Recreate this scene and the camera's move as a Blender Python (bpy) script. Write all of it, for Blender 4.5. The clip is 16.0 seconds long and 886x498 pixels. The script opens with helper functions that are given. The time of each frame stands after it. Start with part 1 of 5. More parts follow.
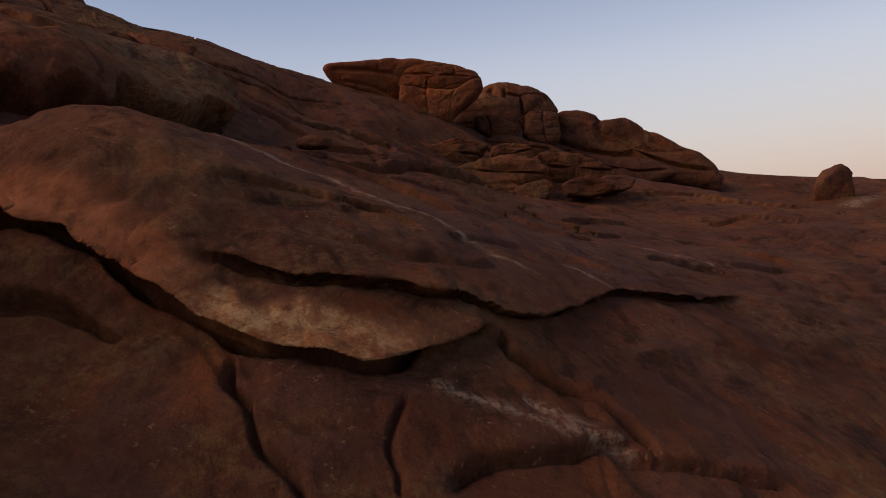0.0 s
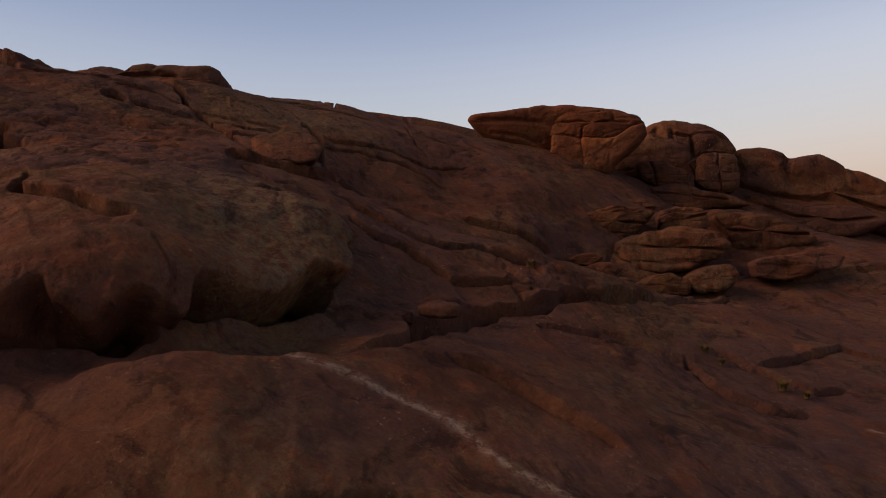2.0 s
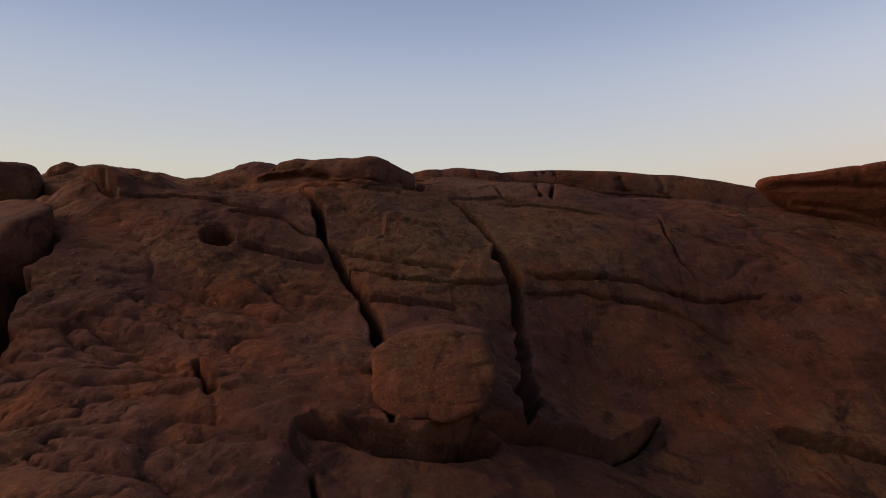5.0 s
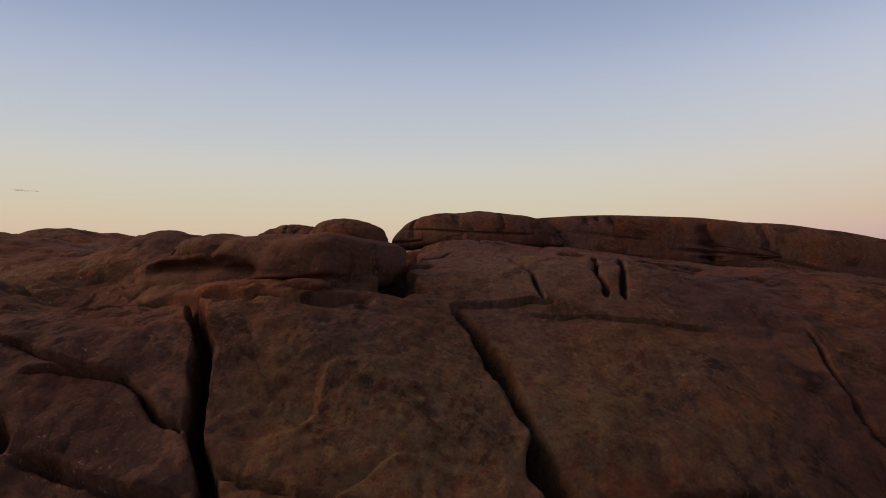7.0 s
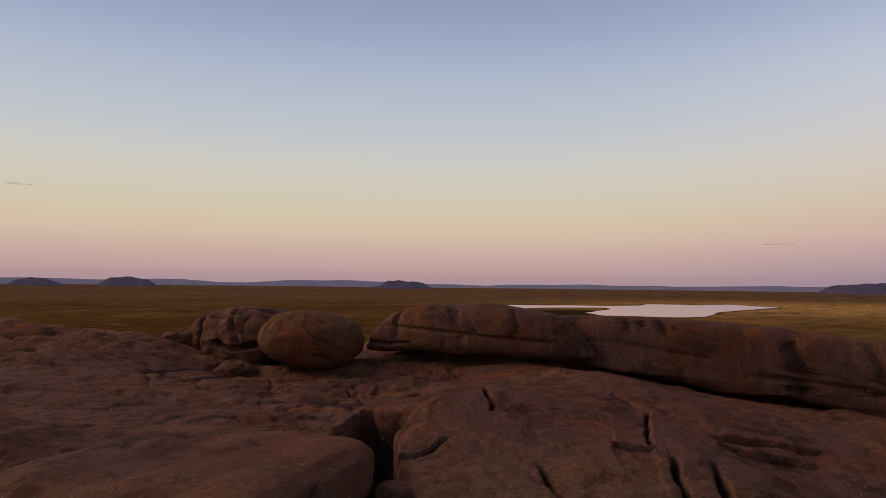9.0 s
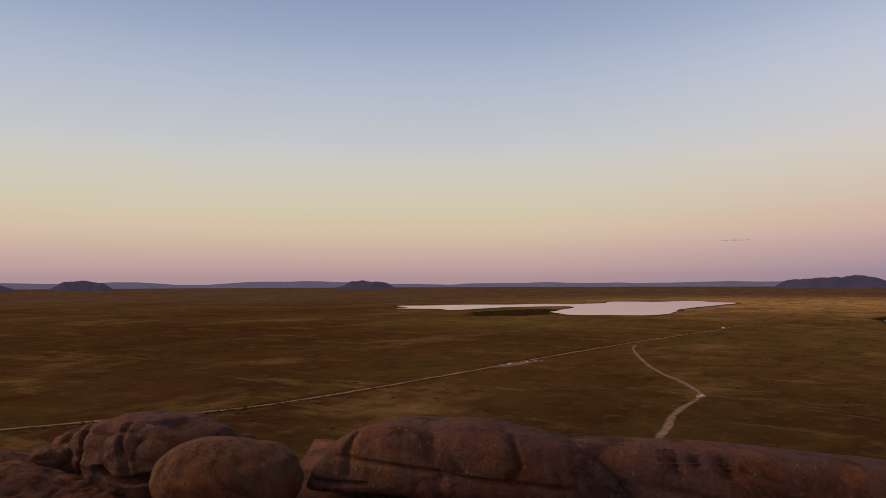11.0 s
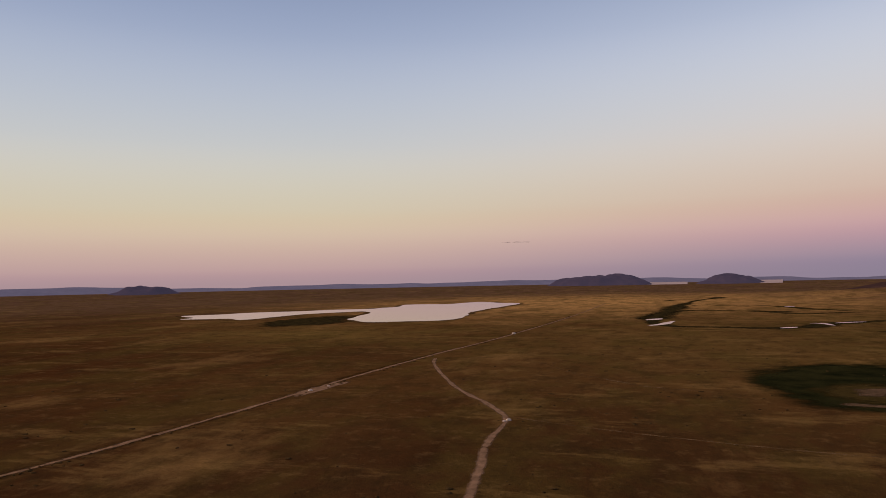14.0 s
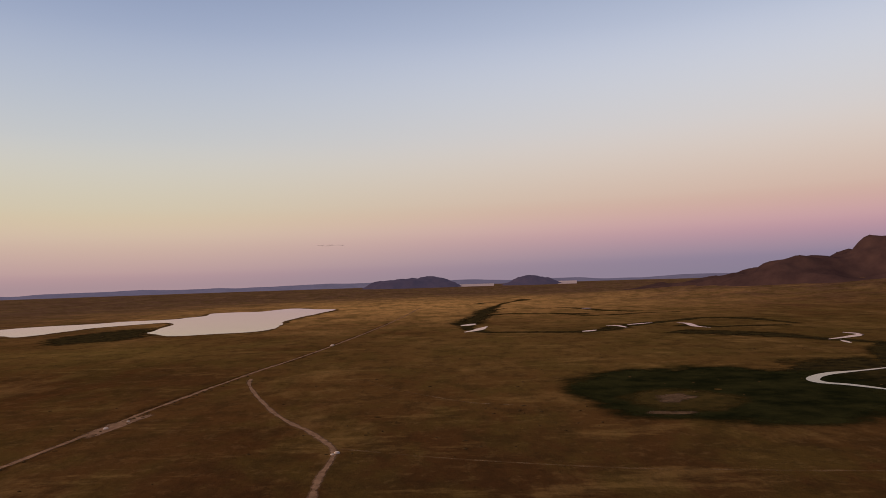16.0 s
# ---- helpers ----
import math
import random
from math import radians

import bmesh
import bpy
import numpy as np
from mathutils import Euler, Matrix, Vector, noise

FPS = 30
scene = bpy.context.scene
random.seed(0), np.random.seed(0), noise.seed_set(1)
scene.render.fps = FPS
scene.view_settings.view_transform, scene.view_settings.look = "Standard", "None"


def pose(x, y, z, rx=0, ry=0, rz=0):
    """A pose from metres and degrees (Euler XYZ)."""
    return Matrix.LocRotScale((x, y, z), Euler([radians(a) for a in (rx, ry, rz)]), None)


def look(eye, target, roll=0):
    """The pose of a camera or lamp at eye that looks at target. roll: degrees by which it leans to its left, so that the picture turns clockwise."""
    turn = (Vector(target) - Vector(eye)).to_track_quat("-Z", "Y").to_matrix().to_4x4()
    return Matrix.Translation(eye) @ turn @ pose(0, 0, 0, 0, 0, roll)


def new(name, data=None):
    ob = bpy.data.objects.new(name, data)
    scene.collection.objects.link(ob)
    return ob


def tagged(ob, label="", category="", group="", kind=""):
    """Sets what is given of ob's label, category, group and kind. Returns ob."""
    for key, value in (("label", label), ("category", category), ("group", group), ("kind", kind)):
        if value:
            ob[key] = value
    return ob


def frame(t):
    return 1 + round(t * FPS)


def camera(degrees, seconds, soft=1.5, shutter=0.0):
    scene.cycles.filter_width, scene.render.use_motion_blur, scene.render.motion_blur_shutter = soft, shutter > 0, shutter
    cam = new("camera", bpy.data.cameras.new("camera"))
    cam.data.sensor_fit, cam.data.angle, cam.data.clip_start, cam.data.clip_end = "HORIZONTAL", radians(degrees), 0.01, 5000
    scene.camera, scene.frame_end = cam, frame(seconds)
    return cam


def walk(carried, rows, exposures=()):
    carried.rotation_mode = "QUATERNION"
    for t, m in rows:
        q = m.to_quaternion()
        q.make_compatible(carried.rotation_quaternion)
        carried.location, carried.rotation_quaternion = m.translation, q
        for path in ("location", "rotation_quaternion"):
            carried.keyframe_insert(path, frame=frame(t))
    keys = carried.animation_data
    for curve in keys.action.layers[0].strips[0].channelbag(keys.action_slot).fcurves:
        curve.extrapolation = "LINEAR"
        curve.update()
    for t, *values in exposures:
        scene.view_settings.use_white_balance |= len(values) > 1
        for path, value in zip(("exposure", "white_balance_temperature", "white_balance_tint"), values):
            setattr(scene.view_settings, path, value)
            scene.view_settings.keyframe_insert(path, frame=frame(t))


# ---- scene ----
cam = camera(65.0, 16.0, soft=0.9)

ROWS = [
    (0, look((0.189, 0.116, 22.848), (0.227, 10.104, 23.320), -0.81)),
    (0.5, look((0.243, 1.273, 24.513), (-0.090, 11.256, 25.000), -0.82)),
    (1, look((0.272, 2.682, 26.307), (-0.542, 12.637, 26.790), -0.73)),
    (1.5, look((0.244, 4.235, 27.933), (-1.179, 14.121, 28.424), -0.54)),
    (2, look((0.139, 6.221, 29.831), (-2.013, 15.975, 30.319), -0.42)),
    (2.5, look((-0.181, 8.514, 31.745), (-3.080, 18.073, 32.223), -0.21)),
    (3, look((-0.563, 11.150, 33.686), (-4.262, 20.430, 34.138), 0.02)),
    (3.5, look((-1.310, 13.933, 35.312), (-5.665, 22.923, 35.783), 0.07)),
    (3.7, look((-1.648, 15.112, 35.931), (-6.199, 24.004, 36.407), 0.11)),
    (5.8, look((-7.745, 29.655, 41.883), (-13.366, 37.913, 42.352), -0.06)),
    (6, look((-8.484, 30.969, 42.375), (-14.145, 39.200, 42.836), -0.04)),
    (6.5, look((-10.594, 34.660, 43.741), (-16.325, 42.840, 44.247), -0.11)),
    (7, look((-12.452, 37.718, 45.167), (-18.212, 45.876, 45.687), -0.18)),
    (7.5, look((-14.029, 40.457, 46.430), (-19.806, 48.602, 46.960), -0.04)),
    (8, look((-15.542, 42.918, 47.942), (-21.350, 51.043, 48.443), 0.08)),
    (8.5, look((-16.933, 44.715, 49.514), (-22.722, 52.854, 50.011), 0.24)),
    (8.7, look((-17.619, 45.440, 50.150), (-23.373, 53.604, 50.649), 0.42)),
    (10.8, look((-23.618, 53.550, 54.790), (-28.995, 61.967, 55.267), -0.03)),
    (11, look((-24.345, 54.459, 55.166), (-29.618, 62.942, 55.650), -0.20)),
    (11.5, look((-26.407, 57.060, 56.433), (-31.443, 65.686, 56.916), -0.35)),
    (12, look((-28.914, 59.976, 58.488), (-33.597, 68.799, 58.969), -0.48)),
    (12.5, look((-31.442, 63.032, 60.724), (-35.632, 72.099, 61.197), -0.57)),
    (13, look((-33.905, 66.208, 63.118), (-37.537, 75.514, 63.582), -0.69)),
    (13.5, look((-36.346, 69.260, 65.625), (-39.421, 78.765, 66.081), -0.98)),
    (14, look((-38.367, 72.411, 68.158), (-40.940, 82.063, 68.606), -1.13)),
    (14.5, look((-40.221, 76.069, 70.879), (-42.253, 85.850, 71.319), -1.27)),
    (15, look((-42.457, 79.801, 73.666), (-43.901, 89.687, 74.094), -1.41)),
    (15.5, look((-45.068, 83.411, 76.185), (-45.725, 93.381, 76.601), -1.56)),
    (16, look((-47.784, 87.352, 78.407), (-47.712, 97.344, 78.814), -1.76)),
]
walk(cam, ROWS, [(0, 0.0), (16, 0.0)])

# ---- sky and light: dusk, the sun just under the horizon behind the outcrop's face ----
SUNWARD = Vector((-0.85, -0.53, 0.0)).normalized()
world = bpy.data.worlds.new("dusk_sky")
scene.world = world
world.use_nodes = True
wn, wl = world.node_tree.nodes, world.node_tree.links
wn.clear()


def ramp_node(nodes, stops, interpolation="EASE"):
    r = nodes.new("ShaderNodeValToRGB")
    r.color_ramp.interpolation = interpolation
    while len(r.color_ramp.elements) < len(stops):
        r.color_ramp.elements.new(0.5)
    for e, (p, c) in zip(r.color_ramp.elements, stops):
        e.position, e.color = p, (*c, 1)
    return r


w_out = wn.new("ShaderNodeOutputWorld")
w_bg = wn.new("ShaderNodeBackground")
w_tc = wn.new("ShaderNodeTexCoord")
w_sep = wn.new("ShaderNodeSeparateXYZ")
wl.new(w_tc.outputs["Generated"], w_sep.inputs[0])
# away from the sun: earth's shadow, the pink belt over it, then pale to blue
w_away = ramp_node(wn, [(0.0, (0.24, 0.205, 0.29)), (0.022, (0.30, 0.23, 0.315)), (0.060, (0.54, 0.325, 0.36)), (0.105, (0.64, 0.46, 0.39)),
                        (0.20, (0.66, 0.615, 0.605)), (0.33, (0.49, 0.54, 0.67)), (0.52, (0.150, 0.185, 0.30)), (1.0, (0.065, 0.08, 0.145))], "CARDINAL")
# a quarter turn from it: cream and yellow over a thin rose line
w_side = ramp_node(wn, [(0.0, (0.40, 0.275, 0.30)), (0.018, (0.50, 0.335, 0.33)), (0.06, (0.63, 0.475, 0.375)), (0.10, (0.645, 0.56, 0.42)),
                        (0.19, (0.56, 0.57, 0.575)), (0.33, (0.345, 0.405, 0.555)), (0.52, (0.140, 0.178, 0.29)), (1.0, (0.065, 0.08, 0.145))], "CARDINAL")
# over the sunken sun: the afterglow
w_glow = ramp_node(wn, [(0.0, (0.95, 0.42, 0.16)), (0.06, (1.0, 0.52, 0.22)), (0.14, (0.85, 0.60, 0.36)), (0.28, (0.52, 0.50, 0.48)), (0.52, (0.150, 0.180, 0.28)), (1.0, (0.065, 0.08, 0.145))], "CARDINAL")
for r in (w_away, w_side, w_glow):
    wl.new(w_sep.outputs[2], r.inputs[0])
w_dot = wn.new("ShaderNodeVectorMath")
w_dot.operation = "DOT_PRODUCT"
wl.new(w_tc.outputs["Generated"], w_dot.inputs[0])
w_dot.inputs[1].default_value = SUNWARD


def w_range(lo, hi):
    m = wn.new("ShaderNodeMapRange")
    m.interpolation_type = "SMOOTHSTEP"
    m.inputs["From Min"].default_value, m.inputs["From Max"].default_value = lo, hi
    wl.new(w_dot.outputs["Value"], m.inputs["Value"])
    return m


w_m1, w_m2 = wn.new("ShaderNodeMix"), wn.new("ShaderNodeMix")
w_m1.data_type = w_m2.data_type = "RGBA"
wl.new(w_range(-1.0, -0.05).outputs[0], w_m1.inputs[0])
wl.new(w_away.outputs[0], w_m1.inputs[6])
wl.new(w_side.outputs[0], w_m1.inputs[7])
wl.new(w_range(0.60, 1.0).outputs[0], w_m2.inputs[0])
wl.new(w_m1.outputs[2], w_m2.inputs[6])
wl.new(w_glow.outputs[0], w_m2.inputs[7])
wl.new(w_m2.outputs[2], w_bg.inputs[0])
w_bg.inputs[1].default_value = 1.0
wl.new(w_bg.outputs[0], w_out.inputs[0])

glow = new("afterglow", bpy.data.lights.new("afterglow", "SUN"))
glow.data.energy, glow.data.angle, glow.data.color = 3.0, radians(48), (1.0, 0.66, 0.46)
glow.matrix_world = look((-88, -24, 50), (0, 0, 0))

# ---- numbers for rough surfaces ----


def grain(x, y, z=0.0, seed=0):
    """Smooth lattice noise, -1 to 1, on arrays."""
    x, y, z = np.broadcast_arrays(np.asarray(x, float), np.asarray(y, float), np.asarray(z, float))
    xi, yi, zi = np.floor(x).astype(np.int64), np.floor(y).astype(np.int64), np.floor(z).astype(np.int64)
    fx, fy, fz = x - xi, y - yi, z - zi
    fx, fy, fz = (f * f * f * (f * (f * 6 - 15) + 10) for f in (fx, fy, fz))
    total = 0.0
    for i in (0, 1):
        for j in (0, 1):
            for k in (0, 1):
                h = (xi + i) * 374761393 + (yi + j) * 668265263 + (zi + k) * 2147483647 + seed * 974634777
                h = (h ^ (h >> 13)) * 1274126177 & 0x7FFFFFFF
                h = (h ^ (h >> 16)) & 0xFFFF
                wgt = (fx if i else 1 - fx) * (fy if j else 1 - fy) * (fz if k else 1 - fz)
                total = total + wgt * (h / 32767.5 - 1)
    return total


def rough(x, y, z=0.0, size=1.0, octaves=4, seed=0, gain=0.5):
    total, amp = 0.0, 1.0
    for o in range(octaves):
        f = 2.03**o / size
        total = total + amp * grain(np.asarray(x) * f, np.asarray(y) * f, np.asarray(z) * f, seed + o)
        amp *= gain
    return total


def ease(t):
    t = np.clip(t, 0, 1)
    return t * t * (3 - 2 * t)


def along(x, y, line):
    """Signed distance (positive on the left of the line's run) and the share of the line's length at the nearest place."""
    best, sign, share = np.full(x.shape, 1e9), np.zeros(x.shape), np.zeros(x.shape)
    pts = [np.array(p, float) for p in line]
    lengths = [np.linalg.norm(b - a) for a, b in zip(pts, pts[1:])]
    run, whole = 0.0, sum(lengths)
    for a, b, n in zip(pts, pts[1:], lengths):
        dx, dy = (b - a) / n
        s = np.clip((x - a[0]) * dx + (y - a[1]) * dy, 0, n)
        px, py = x - a[0] - s * dx, y - a[1] - s * dy
        d = np.hypot(px, py)
        near = d < best
        best = np.where(near, d, best)
        sign = np.where(near, np.sign(dx * py - dy * px), sign)
        share = np.where(near, (run + s) / whole, share)
        run += n
    return best * np.where(sign == 0, 1, sign), share


def mesh_from(name, verts, faces, smooth=True):
    me = bpy.data.meshes.new(name)
    verts, faces = np.asarray(verts, np.float32), np.asarray(faces, np.int32)
    k = faces.shape[1]
    me.vertices.add(len(verts))
    me.vertices.foreach_set("co", verts.ravel())
    me.loops.add(faces.size)
    me.loops.foreach_set("vertex_index", faces.ravel())
    me.polygons.add(len(faces))
    me.polygons.foreach_set("loop_start", np.arange(0, faces.size, k, dtype=np.int32))
    me.polygons.foreach_set("loop_total", np.full(len(faces), k, np.int32))
    me.polygons.foreach_set("use_smooth", np.full(len(faces), smooth))
    me.update()
    me.validate()
    return me


def sheet_faces(nx, ny):
    i = np.arange(nx * ny).reshape(ny, nx)
    return np.stack([i[:-1, :-1], i[:-1, 1:], i[1:, 1:], i[1:, :-1]], -1).reshape(-1, 4)


# ---- materials ----


class Nodes:
    """Shorthand to wire a material."""

    def __init__(self, name):
        self.m = bpy.data.materials.new(name)
        self.m.use_nodes = True
        self.t = self.m.node_tree
        self.shader = self.t.nodes["Principled BSDF"]
        self.place = self.add("ShaderNodeNewGeometry").outputs["Position"]

    def add(self, kind, **inputs):
        n = self.t.nodes.new(kind)
        for k, v in inputs.items():
            self.put(n.inputs[k.replace("_", " ")], v)
        return n

    def put(self, socket, v):
        if isinstance(v, bpy.types.NodeSocket):
            self.t.links.new(v, socket)
        else:
            socket.default_value = v

    def scaled(self, v, turn=0):
        n = self.add("ShaderNodeMapping", Vector=self.place, Scale=v, Rotation=(0, 0, turn))
        return n.outputs[0]

    def noise(self, size, detail=5, rough=0.55, stretch=(1, 1, 1), turn=0, lo=0.3, hi=0.7, distort=0.0):
        n = self.add("ShaderNodeTexNoise", Vector=self.scaled([s / size for s in stretch], turn), Scale=1.0, Detail=detail, Roughness=rough, Distortion=distort)
        r = self.add("ShaderNodeMapRange", Value=n.outputs["Fac"], From_Min=lo, From_Max=hi)
        return r.outputs[0]

    def streak(self, across, down, lo, hi):
        """Noise drawn out down the outcrop's face."""
        m = self.add("ShaderNodeMapping", Vector=self.place, Scale=(across, down, down), Rotation=(0, 0, radians(30)))
        m.vector_type = "TEXTURE"
        n = self.add("ShaderNodeTexNoise", Vector=m.outputs[0], Scale=1.0, Detail=6, Roughness=0.68, Distortion=0.3)
        return self.add("ShaderNodeMapRange", Value=n.outputs["Fac"], From_Min=lo, From_Max=hi).outputs[0]

    def mix(self, fac, a, b, kind="MIX"):
        n = self.add("ShaderNodeMix")
        n.data_type, n.blend_type = "RGBA", kind
        self.put(n.inputs[0], fac)
        self.put(n.inputs[6], a if isinstance(a, bpy.types.NodeSocket) else (*a, 1))
        self.put(n.inputs[7], b if isinstance(b, bpy.types.NodeSocket) else (*b, 1))
        return n.outputs[2]

    def math(self, op, a, b=0.5):
        n = self.add("ShaderNodeMath")
        n.operation = op
        self.put(n.inputs[0], a)
        self.put(n.inputs[1], b)
        return n.outputs[0]

    def attribute(self, name):
        n = self.add("ShaderNodeAttribute")
        n.attribute_name = name
        return n.outputs["Fac"]

    def finish(self, colour, roughness=0.9, bumps=(), specular=0.25):
        self.put(self.shader.inputs["Base Color"], colour if isinstance(colour, bpy.types.NodeSocket) else (*colour, 1))
        self.put(self.shader.inputs["Roughness"], roughness)
        self.put(self.shader.inputs["Specular IOR Level"], specular)
        normal = None
        for height, distance, strength in bumps:
            b = self.add("ShaderNodeBump", Height=height, Distance=distance, Strength=strength)
            if normal:
                self.put(b.inputs["Normal"], normal)
            normal = b.outputs[0]
        if normal:
            self.put(self.shader.inputs["Normal"], normal)
        return self.m


def rock_material(name, red=0.0, pale=0.0):
    n = Nodes(name)
    fine = n.noise(0.14, 5, 0.78, lo=0.36, hi=0.64)
    c = n.mix(n.noise(5.5, 6, 0.66, lo=0.42, hi=0.58), (0.100, 0.043, 0.029), (0.178, 0.075, 0.042))
    c = n.mix(n.math("MULTIPLY", n.noise(1.3, 6, 0.70, lo=0.42, hi=0.60), 0.5), c, (0.185, 0.092, 0.054))
    if red:
        c = n.mix(0.6, c, n.mix(n.noise(2.0, 5, 0.65), (0.20, 0.070, 0.034), (0.34, 0.120, 0.052)))
    # fresher orange rock
    c = n.mix(n.math("MULTIPLY", n.noise(4.1, 6, 0.62, lo=0.56, hi=0.63), 0.5 + red), c, (0.31, 0.112, 0.046))
    # smooth stretches with a lilac cast, clear-cut at their edges
    lilac = n.noise(7.5, 7, 0.60, lo=0.51, hi=0.555, distort=0.5)
    c = n.mix(n.math("MULTIPLY", lilac, 0.65 - 0.6 * red), c, n.mix(n.noise(0.9, 5, 0.7), (0.100, 0.053, 0.047), (0.160, 0.086, 0.074)))
    # ochre and grey-green lichen, broken into spots
    zone = n.math("MULTIPLY", n.noise(6.3, 6, 0.66, stretch=(1, 1, 1.6), lo=0.47, hi=0.57), n.math("SUBTRACT", 1.0, n.math("MULTIPLY", lilac, 0.75)))
    spots = n.noise(0.30, 6, 0.80, stretch=(1, 1, 0.6), lo=0.44, hi=0.58)
    c = n.mix(n.math("MULTIPLY", n.math("MULTIPLY", zone, spots), 0.6), c, n.mix(n.noise(2.2, 4, 0.6), (0.235, 0.150, 0.062), (0.205, 0.165, 0.098)))
    if pale:
        c = n.mix(n.math("MULTIPLY", n.math("MULTIPLY", n.attribute("fresh"), n.noise(2.3, 6, 0.62, lo=0.50, hi=0.58)), 0.6), c, n.mix(n.noise(0.6, 5, 0.7), (0.185, 0.098, 0.072), (0.30, 0.165, 0.120)))
        broken = n.noise(1.1, 6, 0.72, lo=0.40, hi=0.58)
        c = n.mix(n.math("MULTIPLY", n.math("MULTIPLY", n.attribute("mauve"), n.noise(2.6, 6, 0.62, lo=0.40, hi=0.54)), 0.75), c, n.mix(n.noise(0.8, 5, 0.7), (0.092, 0.056, 0.054), (0.150, 0.092, 0.088)))
        c = n.mix(n.math("MULTIPLY", n.math("MULTIPLY", n.attribute("rust"), broken), 0.8), c, n.mix(n.noise(0.7, 5, 0.7), (0.150, 0.055, 0.032), (0.27, 0.095, 0.050)))
        c = n.mix(n.math("MULTIPLY", n.math("MULTIPLY", n.attribute("lichen"), n.noise(0.42, 7, 0.80, lo=0.43, hi=0.56)), 0.8), c, n.mix(n.noise(1.7, 5, 0.65), (0.255, 0.185, 0.082), (0.240, 0.205, 0.135)))
    # dark and pale washes that ran down the slope
    wash = n.math("MULTIPLY", n.streak(0.7, 2.6, 0.50, 0.62), n.noise(4.7, 5, 0.6, lo=0.42, hi=0.56))
    c = n.mix(n.math("MULTIPLY", wash, 0.4), c, (0.030, 0.016, 0.012))
    run = n.math("MULTIPLY", n.streak(0.30, 1.3, 0.52, 0.68), n.noise(5.2, 5, 0.6, lo=0.47, hi=0.58))
    c = n.mix(n.math("MULTIPLY", run, 0.20), c, (0.30, 0.19, 0.13))
    stain = n.noise(2.4, 7, 0.72, lo=0.55, hi=0.62, distort=0.8)
    c = n.mix(n.math("MULTIPLY", stain, 0.65), c, (0.030, 0.017, 0.013))
    specks = n.math("MULTIPLY", n.noise(0.17, 3, 0.7, lo=0.62, hi=0.70), n.noise(2.7, 3, 0.6, lo=0.46, hi=0.58))
    c = n.mix(n.math("MULTIPLY", specks, 0.55), c, (0.46, 0.33, 0.22))
    c = n.mix(n.math("MULTIPLY", fine, 0.34), c, (0.034, 0.019, 0.013))
    c = n.mix(1.0, c, (0.89, 0.785, 0.715), "MULTIPLY")
    if pale:
        c = n.mix(n.math("MULTIPLY", n.attribute("worn"), n.noise(0.8, 6, 0.75, lo=0.26, hi=0.48)), c, n.mix(n.noise(1.4, 6, 0.7, lo=0.40, hi=0.60), (0.22, 0.078, 0.036), (0.36, 0.140, 0.066)))
        c = n.mix(n.math("MULTIPLY", n.attribute("sandy"), n.noise(0.7, 6, 0.75, lo=0.34, hi=0.54)), c, n.mix(n.noise(0.5, 6, 0.78, lo=0.42, hi=0.58), (0.26, 0.120, 0.055), (0.50, 0.33, 0.17)))
        c = n.mix(n.math("MULTIPLY", n.attribute("sandy"), n.noise(0.35, 6, 0.8, stretch=(0.7, 1, 1.4), lo=0.52, hi=0.66)), c, (0.13, 0.062, 0.034))
        vein = n.math("MULTIPLY", n.attribute("vein"), n.noise(0.30, 6, 0.8, lo=0.42, hi=0.58))
        c = n.mix(n.math("MULTIPLY", vein, 0.62), c, (0.48, 0.35, 0.25))
    return n.finish(c, 0.9, [(n.noise(1.3, 9, 0.70, lo=0, hi=1), 0.8, 0.7), (n.noise(0.18, 6, 0.75, lo=0, hi=1), 0.10, 0.55)], 0.08)


ROCK = rock_material("weathered_granite", pale=1.0)
RED_ROCK = rock_material("red_granite", red=0.65)

# ---- the outcrop ----
KNOLLS_LOW = [
    (7.6, 63.0, 20, -6.95), (-50.0, 90.0, 30, 5.43), (40.0, 81.0, 20, -2.84), (-70.0, 90.0, 13, 4.32),
    (-8.4, 49.3, 8, -3.8), (4.4, 36.6, 8, -2.26), (-13.9, 24.9, 8, 1.78), (-33.6, 53.5, 8, 1.42),
    (-44.0, 72.0, 8, -2.41), (15.3, 49.0, 13, -2.4), (-1.0, 19.5, 5, 0.88), (-12.0, 14.0, 3.5, -1.96),
    (-70.0, 90.0, 20, 4.39), (-8.0, 78.0, 13, 2.14), (-22.5, 63.5, 5, 1.0), (-6.2, 33.4, 5, -1.8),
    (-15.1, 49.9, 3.5, -2.26), (-11.1, 58.7, 3.5, -1.59), (-36.0, 30.0, 3.5, -2.95), (-50.0, 52.0, 8, 1.58),
    (-53.0, 73.0, 8, -2.07), (-0.5, 57.0, 3.5, -1.73), (50.0, 90.0, 3.5, -2.09),
]
